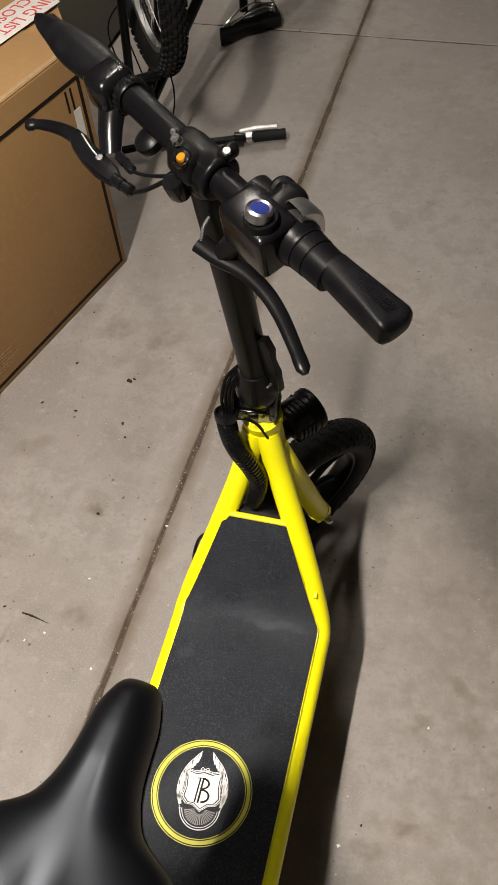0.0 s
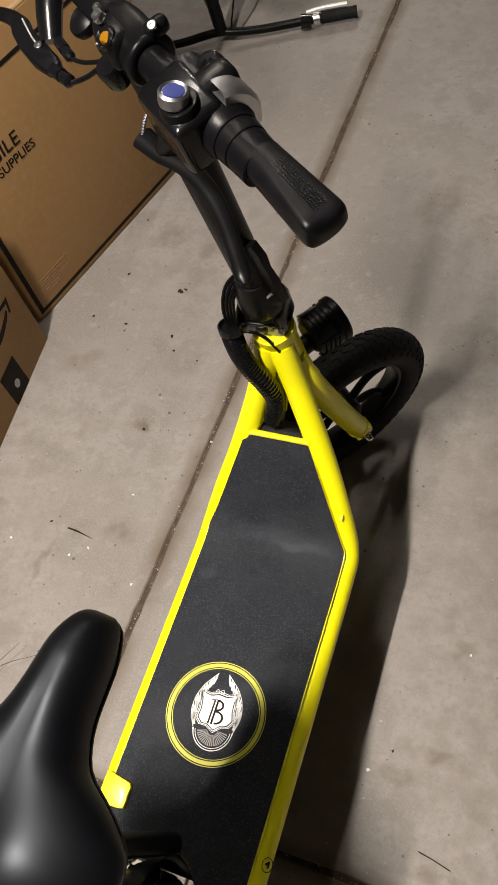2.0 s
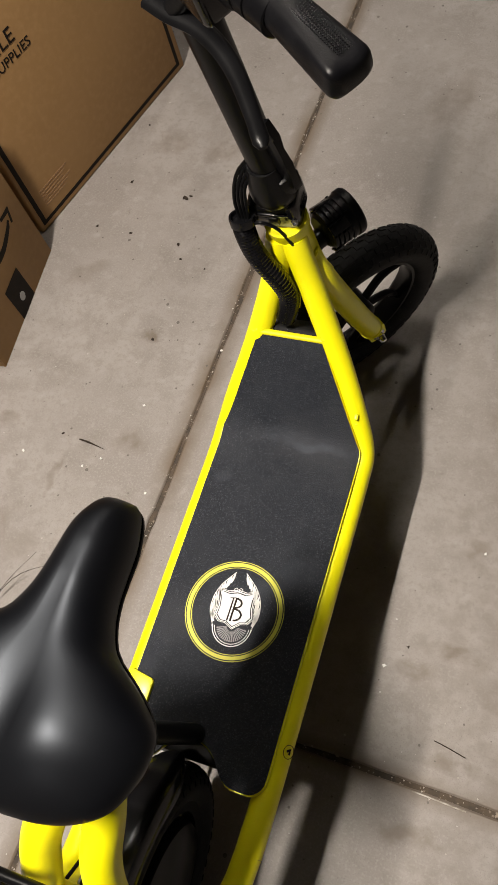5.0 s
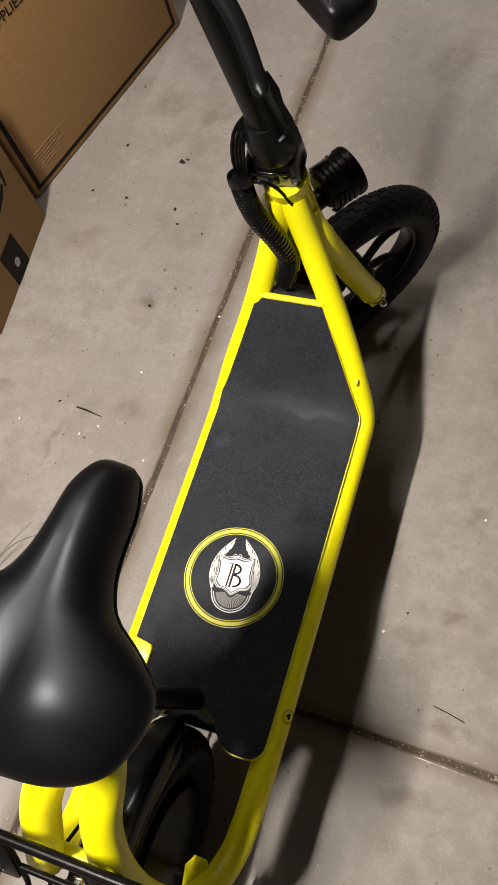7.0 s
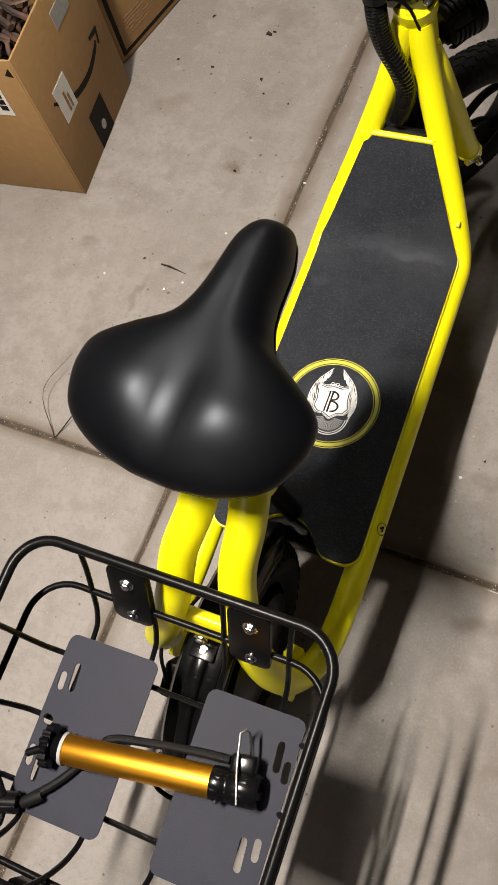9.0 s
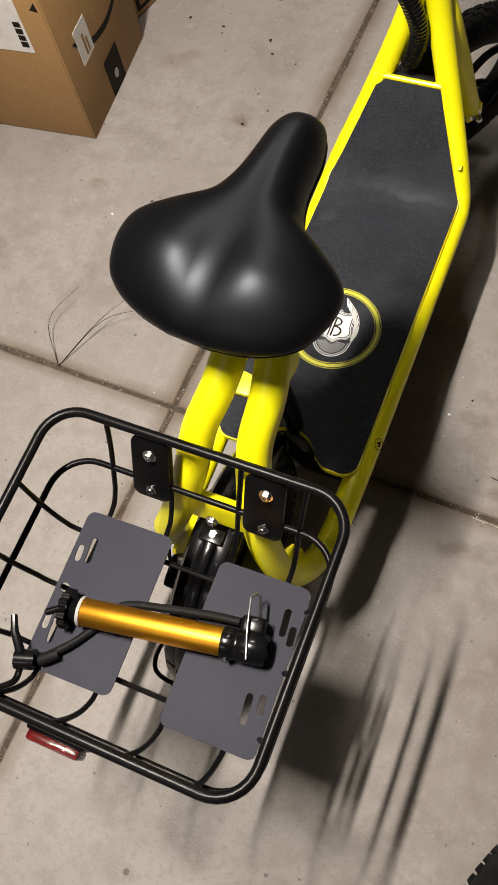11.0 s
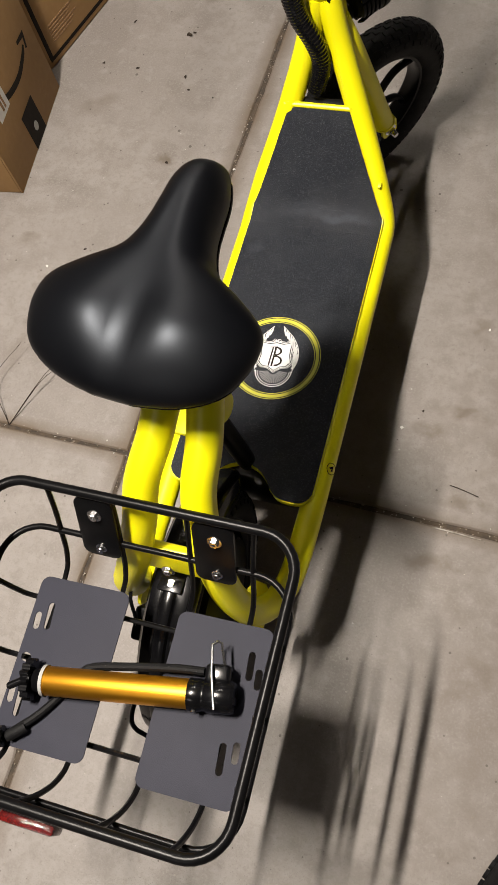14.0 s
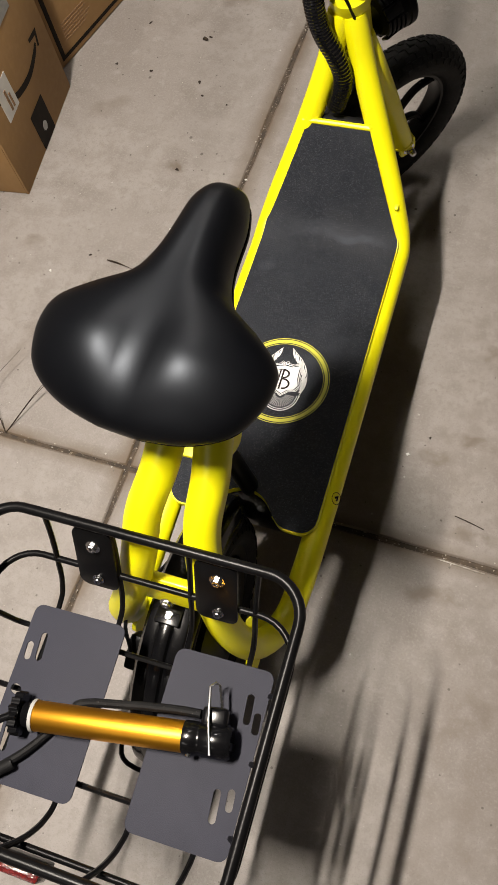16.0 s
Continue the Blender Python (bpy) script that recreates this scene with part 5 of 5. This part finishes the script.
pouch = part("packing_pouch", rbox(0.46, 0.108, 0.0012, 0.0004), PAPER, big, "white packing list tape with red letters", m=pose(0.515, 0.205, BH + 0.0100, 0.0, 0.4, 0))
text_mesh("pouch_word", "PACKING LIST", 0.046, pose(0.190, -0.020, 0.0008, 0, 0, 180), REDPRINT, pouch)
text_mesh("pouch_word", "ENCLOSED", 0.046, pose(0.150, 0.027, 0.0008, 0, 0, 180), REDPRINT, pouch)
text_mesh("pouch_word", "PA", 0.046, pose(-0.150, -0.020, 0.0008, 0, 0, 180), REDPRINT, pouch)

# ---- the small open carton ----
SU = Vector((-0.021, 0.321, 0)).normalized()
SL, SH, SW = 0.325, 0.382, 0.40
small = tagged(empty("open_cardboard_box", Matrix.Translation((-0.477, 1.479, 0)) @ Matrix(((SU.x, -SU.y, 0, 0), (SU.y, SU.x, 0, 0), (0, 0, 1, 0), (0, 0, 0, 1)))), "open brown cardboard box with labels, dark packing inside", "box")
t = 0.005
part("side_panel", rbox(SL, t, SH, 0.0015, pose(SL / 2, t / 2, SH / 2)), CARD, small)
part("side_panel", rbox(SL, t, SH, 0.0015, pose(SL / 2, SW - t / 2, SH / 2)), CARD, small)
part("end_panel", rbox(t, SW - 2 * t - 0.001, SH - 0.004, 0.0015, pose(t / 2, SW / 2, SH / 2)), CARD, small)
part("end_panel", rbox(t, SW - 2 * t - 0.001, SH - 0.004, 0.0015, pose(SL - t / 2, SW / 2, SH / 2)), CARD, small)
part("bottom_panel", rbox(SL - 2 * t - 0.001, SW - 2 * t - 0.001, t, 0.001, pose(SL / 2, SW / 2, t / 2 + 0.001)), CARD, small)
on_face(small, "tape_label", 0.060, 0.118, 0.155, 0.240, PAPER, "white shipping label")
on_face(small, "label_print", 0.085, 0.092, 0.165, 0.215, bpy.data.materials["faded_ink"], lift=0.0014)
on_face(small, "label_print", 0.097, 0.103, 0.165, 0.200, bpy.data.materials["faded_ink"], lift=0.0014)
on_face(small, "black_label", 0.128, 0.200, 0.002, 0.098, INK, "black square printed label")
part("label_spot", slab([(0.010 * math.cos(a), 0.012 * math.sin(a)) for a in (2 * math.pi * q / 20 for q in range(20))], 0, 0.0004, pose(0.165, -0.0012, 0.040, 90)), FOAM, small)
on_face(small, "tape_scrap", 0.162, 0.232, 0.300, 0.340, FOAM, "grey smudged tape")
# plain curved arrow
arc = smooth([(0.048, 0.222, 0), (0.082, 0.193, 0), (0.130, 0.167, 0), (0.193, 0.157, 0), (0.244, 0.170, 0), (0.262, 0.182, 0)], 6)
ab = bmesh.new()
L0, L1 = [], []
for i, p in enumerate(arc):
    d = (arc[min(i + 1, len(arc) - 1)] - arc[max(i - 1, 0)]).normalized()
    w = 0.0016 + 0.0062 * math.sin(math.pi * min(1, i / len(arc) * 0.85 + 0.08))
    n = Vector((-d.y, d.x, 0)) * w
    L0.append(((p + n).x, (p + n).y))
    L1.append(((p - n).x, (p - n).y))
slab(L0 + L1[::-1], 0, 0.0005, pose(0, -0.0004, 0, 90), ab)
part("printed_curve", ab, INK, small, angle=20)
part("printed_arrow_head", slab([(0.243, 0.206), (0.284, 0.202), (0.273, 0.166), (0.266, 0.169), (0.274, 0.192), (0.243, 0.198)], 0, 0.0005, pose(0, -0.0004, 0, 90)), INK, small)
part("hand_hole", slab([(0, 0), (0.018, 0.004), (0.003, 0.022)], 0, 0.0005, pose(-0.0004, 0.012, 0.340, 90, 0, 90) @ pose(0, 0, 0)), INK, small)
part("address_label", rbox(0.0008, 0.11, 0.125, 0, pose(-0.0006, 0.115, 0.300)), PAPER, small, "white address label")
for i in range(4):
    part("label_print", rbox(0.0008, 0.016, 0.012, 0, pose(-0.0014, 0.075, 0.258 + 0.016 * i)), INK, small)

fill = bmesh.new()
rnd = random.Random(4)
for i in range(130):
    x, y = rnd.uniform(0.03, SL - 0.03), rnd.uniform(0.03, SW - 0.03)
    z = rnd.uniform(0.20, 0.345)
    pts = [(x, y, z)]
    a = rnd.uniform(0, 6.28)
    for q in range(4):
        a += rnd.uniform(-0.9, 0.9)
        x = min(SL - 0.02, max(0.02, x + 0.028 * math.cos(a)))
        y = min(SW - 0.02, max(0.02, y + 0.028 * math.sin(a)))
        z += rnd.uniform(-0.012, 0.010)
        pts.append((x, y, z))
    sweep(fill, smooth(pts, 3), rnd.uniform(0.003, 0.010), 6, squash=rnd.uniform(0.3, 1.0))
rbox(SL - 0.014, SW - 0.014, 0.20, 0.004, pose(SL / 2, SW / 2, 0.107), fill)
fo = part("packing_material", fill, FILL, None, m=small.matrix_basis.copy())
tagged(fo, "dark tangled packing material filling the open box", "packing", kind="stuff")

# ---- the dark bin by the far corner ----
bin_ob = tagged(empty("storage_bin", pose(-1.145, 3.46, 0, 0, 0, -2)), "dark green-grey plastic storage bin standing on the floor", "bin")
part("bin_body", rbox(0.70, 0.60, 0.62, 0.05, pose(0, 0, 0.31), seg=4), BIN, bin_ob)
part("bin_lid", rbox(0.74, 0.64, 0.04, 0.015, pose(0, 0, 0.64), seg=3), BIN, bin_ob)


# ---- bicycles ----
def bicycle_wheel(parent, m, R=0.33):
    w = empty("wheel", m, parent)
    part("tyre", tyre_mesh(R - 0.004, 0.030, 72, knob=0.0055, sparse=True), RUBBER, w, "black knobbly mountain bike tyre")
    X = pose(0, 0, 0, 0, 90, 0)
    part("rim", lathe([(R - 0.075, -0.008), (R - 0.052, -0.014), (R - 0.052, 0.014), (R - 0.075, 0.008), (R - 0.075, -0.008)], 72, X), SILVER, w, "scuffed silver rim")
    part("hub", lathe([(0, -0.045), (0.02, -0.045), (0.02, -0.035), (0.012, -0.03), (0.012, 0.03), (0.02, 0.035), (0.02, 0.045), (0, 0.045)], 20, X), SILVER, w)
    for i in range(28):
        a = 2 * math.pi * i / 28
        b = a + (0.5 if i % 4 < 2 else -0.5)
        part("spoke", tube([((0.032 if i % 2 else -0.032), 0.018 * math.cos(b), 0.018 * math.sin(b)), (0, (R - 0.073) * math.cos(a), (R - 0.073) * math.sin(a))], 0.001, 5), CHROME, w)
    return w


# upside down on its handlebar and saddle
bike = tagged(empty("bicycle", pose(-0.406, 2.938, 0, 0, 0, 0)), "black mountain bike turned upside down on its handlebar and saddle", "bicycle")
HB = [(0.38, 0.123, 0.030), (0.24, 0.078, 0.030), (0.12, 0.035, 0.032), (0.04, 0.008, 0.040), (0, 0, 0.045), (-0.05, -0.012, 0.040), (-0.13, -0.038, 0.030), (-0.28, -0.085, 0.028), (-0.36, -0.11, 0.028)]
part("handlebar", tube(HB, 0.012, 12, n=4), BLACK, bike)
for a, b in ((0, 1), (8, 7)):
    p, q = Vector(HB[a]), Vector(HB[b])
    d = (q - p).normalized()
    part("grip", lathe([(0, 0), (0.017, 0), (0.018, 0.004), (0.0165, 0.012), (0.0165, 0.10), (0.018, 0.104), (0, 0.104)], 18, along(p, q)), RUBBER, bike)
    part("shifter", tube([p + d * 0.135 + Vector((0, 0.0, -0.004)), p + d * 0.165 + Vector((0, 0.0, 0.0))], 0.021, 14), PLASTIC, bike)
    part("lever", tube([p + d * 0.15 + Vector((0.0, 0.012, 0.016)), p + d * 0.10 + Vector((0.0, 0.014, 0.020)), p + d * 0.03 + Vector((0.0, 0.012, 0.020))], 0.0085, 10, n=4), ALLOY, bike, "silver brake lever")
    part("grip_band", lathe([(0.0165, 0.108), (0.0185, 0.109), (0.0185, 0.128), (0.0165, 0.129)], 18, along(p, q)), CHROME, bike)
part("stem", tube([(0, 0, 0.045), (-0.003, 0.0, 0.075), (-0.005, -0.004, 0.10)], 0.017, 14), BLACK, bike)
part("head_tube", tube([(-0.003, -0.002, 0.07), (-0.010, -0.014, 0.25)], 0.019, 14), BLACK, bike)
WC = Vector((0.062, -0.085, 0.685))
AXD = Vector((math.cos(radians(33)), math.sin(radians(33)), 0))
CR = Vector((-0.010, -0.014, 0.268))
part("fork_crown", tube([CR - AXD * 0.044, CR, CR + AXD * 0.044], 0.015, 12), BLACK, bike)
for q in (1, -1):
    part("fork_leg", tube([CR + AXD * 0.044 * q, CR * 0.5 + WC * 0.5 + AXD * 0.050 * q, WC + AXD * 0.054 * q], 0.0125, 12), BLACK, bike)
    bolt(bike, WC + AXD * 0.075 * q, AXD * q, 0.008, 0.01, "axle_nut")
bicycle_wheel(bike, Matrix.Translation(WC) @ pose(0, 0, 0, 0, 0, 33))
for i, dx in enumerate((0.02, -0.05, -0.10)):
    part("cable", tube([(0.02 + dx * 0.3, 0.01, 0.045), (dx * 1.4 + 0.02, 0.06 + 0.02 * i, 0.20), (dx * 1.1 - 0.05, 0.13, 0.34), (-0.10, 0.19, 0.42)], 0.0025, 8, n=6), BLACK, bike)
part("down_tube", tube([(-0.010, 0.0, 0.225), (0.05, 0.60, 0.52), (0.08, 0.86, 0.64)], 0.019, 12), BLACK, bike)
part("top_tube", tube([(-0.006, 0.010, 0.19), (0.035, 0.45, 0.290), (0.072, 0.84, 0.34)], 0.017, 12), BLACK, bike)
part("seat_tube", tube([(0.08, 0.86, 0.64), (0.08, 0.85, 0.22), (0.075, 0.84, 0.06)], 0.016, 12), BLACK, bike)
for s in (1, -1):
    part("chain_stay", tube([(0.11 + 0.02 * s, 0.84, 0.60), (0.22 + 0.05 * s, 1.24, 0.64)], 0.010, 8), BLACK, bike)
    part("seat_stay", tube([(0.10 + 0.015 * s, 0.75, 0.25), (0.22 + 0.05 * s, 1.24, 0.64)], 0.008, 8), BLACK, bike)
bicycle_wheel(bike, pose(0.22, 1.24, 0.64, 0, 0, -15))
part("crank", tube([(0.20, 0.80, 0.60), (0.02, 0.86, 0.60)], 0.012, 10), SILVER, bike)
sd = bmesh.new()
rows = []
for i in range(13):
    f = i / 12
    w = 0.022 + 0.075 * max(0, (f - 0.35) / 0.65) ** 1.3
    w *= math.sqrt(max(0.05, 1 - (2 * abs(f - 0.5)) ** 6))
    rows.append([sd.verts.new((w * math.cos(a), -0.13 + 0.26 * f, 0.040 - 0.038 * max(0, -math.sin(a)) ** 0.5 + 0.030 * max(0, math.sin(a)) ** 0.7)) for a in (2 * math.pi * q / 16 for q in range(16))])
for A, B in zip(rows, rows[1:]):
    for j in range(16):
        sd.faces.new((A[j], A[(j + 1) % 16], B[(j + 1) % 16], B[j]))
sd.faces.new(rows[0])
sd.faces.new(rows[-1])
bsd = part("saddle", sd, PLASTIC, bike, "worn black bicycle saddle", m=pose(0.100, 0.790, 0, 0, 0, -36))
for q in (1, -1):
    part("saddle_rail", tube([(0.012 * q, -0.09, 0.068), (0.022 * q, -0.02, 0.086), (0.028 * q, 0.06, 0.086), (0.040 * q, 0.10, 0.070)], 0.0035, 8, n=4), CHROME, bsd)
    part("saddle_spring", tube([(0.042 * q + 0.010 * math.cos(a), 0.085 + 0.010 * math.sin(a), 0.066 + 0.0016 * a) for a in (0.5 * w for w in range(44))], 0.0020, 6), CHROME, bsd)

# the wheel of another bicycle beside the scooter
bike2 = tagged(empty("bicycle", pose(0.714, 0.095, 0.0, 0, 0, -8)), "parked bicycle with a black knobbly tyre", "bicycle")
bicycle_wheel(bike2, pose(0.0, 0.0, 0.336, 0, 4, 0))
for s in (1, -1):
    part("fork_leg", tube([(0.055 * s, 0.0, 0.336), (0.055 * s, -0.08, 0.60), (0.045 * s, -0.10, 0.70)], 0.014, 10), BLACK, bike2)
part("fork_crown", tube([(-0.05, -0.10, 0.70), (0.05, -0.10, 0.70)], 0.018, 10), BLACK, bike2)
part("head_tube", tube([(0, -0.10, 0.70), (0, -0.15, 0.86)], 0.02, 12), BLACK, bike2)
part("down_tube", tube([(0, -0.12, 0.76), (0, -0.62, 0.30)], 0.02, 12), BLACK, bike2)

# ---- litter on the floor ----
grit = bmesh.new()
rnd = random.Random(11)


def chip(x, y, s):
    v = [grit.verts.new((x + s * rnd.uniform(0.5, 1) * math.cos(a), y + s * rnd.uniform(0.5, 1) * math.sin(a), 0.0003 + z)) for z in (0, s * 0.5) for a in (0.3, 2.4, 4.4)]
    for f in ((3, 4, 5), (0, 1, 4, 3), (1, 2, 5, 4), (2, 0, 3, 5)):
        grit.faces.new([v[q] for q in f])


for i in range(300):
    p = R0 @ Vector((rnd.gauss(0, 0.0038), rnd.uniform(-1.6, 2.2), -0.003))
    chip(p.x, p.y, rnd.choice((0.0012, 0.0016, 0.0022, 0.003)))
for i in range(170):
    p = R0 @ Vector((rnd.uniform(-0.9, 1.0), -0.70 + rnd.gauss(0, 0.005), -0.004))
    chip(p.x, p.y, rnd.choice((0.0008, 0.0012, 0.0016, 0.0022)))
for i in range(800):
    chip(rnd.uniform(-0.8, 1.0), rnd.uniform(0.0, 2.6), rnd.choice((0.0006, 0.0008, 0.0010, 0.0014, 0.0018)))
tagged(part("grit", grit, GRIT), "pale grit and crumbs scattered on the concrete", "grit", kind="stuff")


def twig(pts, r):
    return tube([(x, y, 0.0015 + z) for x, y, z in pts], r, 6, n=5)


tw = tagged(part("twig", tube([(-0.233, 1.3425, 0.0022), (-0.208, 1.3385, 0.0045), (-0.171, 1.3310, 0.0016)], [0.0016, 0.0019, 0.0020, 0.0018, 0.0022, 0.0021, 0.0017, 0.0014, 0.0010, 0.0007, 0.0004], 6, n=5), TWIG), "short dark dry twig lying on the concrete", "twig")
gr = tagged(empty("grass_stalk", pose(-0.30, 0.915, 0)), "dry grass stalk growing from the floor joint", "weed")
for a, b in (((0.09, 0.17), (0.05, 0.10)), ((0.14, 0.16), (0.06, 0.11)), ((-0.02, 0.17), (-0.05, 0.08))):
    part("blade", tube([(0, 0, 0.0), (b[0], b[1], 0.030), (a[0], a[1], 0.036)], [0.0010, 0.0009, 0.0008, 0.0008, 0.0007, 0.0006, 0.0006, 0.0005, 0.0004, 0.0004, 0.0003], 5, n=5), TWIG, gr)
st = tagged(part("straw", tube([(0.56, 0.865, 0.002), (0.60, 0.862, 0.003), (0.645, 0.858, 0.002)], 0.0012, 5, n=4), GRIT), "pale straw lying in the floor joint", "straw")


def leaf_bit(x, y, size, seed):
    """A curled dark scrap of dry leaf."""
    r = random.Random(seed)
    bm = bmesh.new()
    n = 9
    rim = []
    for i in range(n):
        a = 2 * math.pi * i / n
        k = size * r.uniform(0.45, 1.0)
        rim.append((k * math.cos(a), 0.7 * k * math.sin(a), 0.0006 + size * r.uniform(0.02, 0.22)))
    lo = [bm.verts.new((a, b, c)) for a, b, c in rim]
    hi = [bm.verts.new((a * 0.96, b * 0.96, c + 0.0006)) for a, b, c in rim]
    c0, c1 = bm.verts.new((0, 0, 0.0004)), bm.verts.new((0, 0, 0.0011))
    for i in range(n):
        j = (i + 1) % n
        bm.faces.new((lo[i], lo[j], hi[j], hi[i]))
        bm.faces.new((hi[i], hi[j], c1))
        bm.faces.new((lo[j], lo[i], c0))
    ob = part("dry_leaf_bit", bm, TWIG, None, m=pose(x, y, 0, 0, 0, seed * 47 % 360))
    tagged(ob, "small dark scrap of dry leaf on the concrete", "leaf", group="dry leaf bits on the floor")


for k, (x, y, sz) in enumerate(((-0.212, 1.992, 0.011), (-0.200, 2.000, 0.006), (-0.366, 2.028, 0.006), (-0.184, 1.858, 0.007), (-0.166, 1.819, 0.006), (-0.312, 1.876, 0.007), (-0.406, 1.887, 0.006), (-0.384, 2.213, 0.004), (-0.157, 1.602, 0.006), (-0.276, 1.349, 0.005), (0.508, 1.085, 0.004), (-0.10, 1.80, 0.004))):
    leaf_bit(x, y, sz, k + 3)
stick = tagged(part("stick", twig([(0.578, 0.948, 0.001), (0.60, 0.943, 0.002), (0.63, 0.935, 0.001)], 0.0008), TWIG), "thin dry stick lying on the concrete", "twig")
for k, (x, y) in enumerate(((0.004, 1.600), (-0.205, 1.287), (-0.171, 1.310), (-0.122, 1.445), (-0.051, 1.257), (-0.350, 1.294), (0.475, 1.045), (0.604, 1.276))):
    bm = bmesh.new()
    r = random.Random(k)
    v = [bm.verts.new((0.0045 * r.uniform(0.6, 1) * math.cos(a), 0.0035 * r.uniform(0.6, 1) * math.sin(a), z)) for z in (0.0003, 0.0020) for a in (0.2, 1.5, 2.9, 4.4)]
    for f in ((4, 5, 6, 7), (0, 1, 5, 4), (1, 2, 6, 5), (2, 3, 7, 6), (3, 0, 4, 7)):
        bm.faces.new([v[q] for q in f])
    tagged(part("paint_flake", bm, PAPER, None, m=pose(x, y, 0, 0, 0, 60 * k)), "small white flake on the concrete", "flake", group="white flakes on the floor")
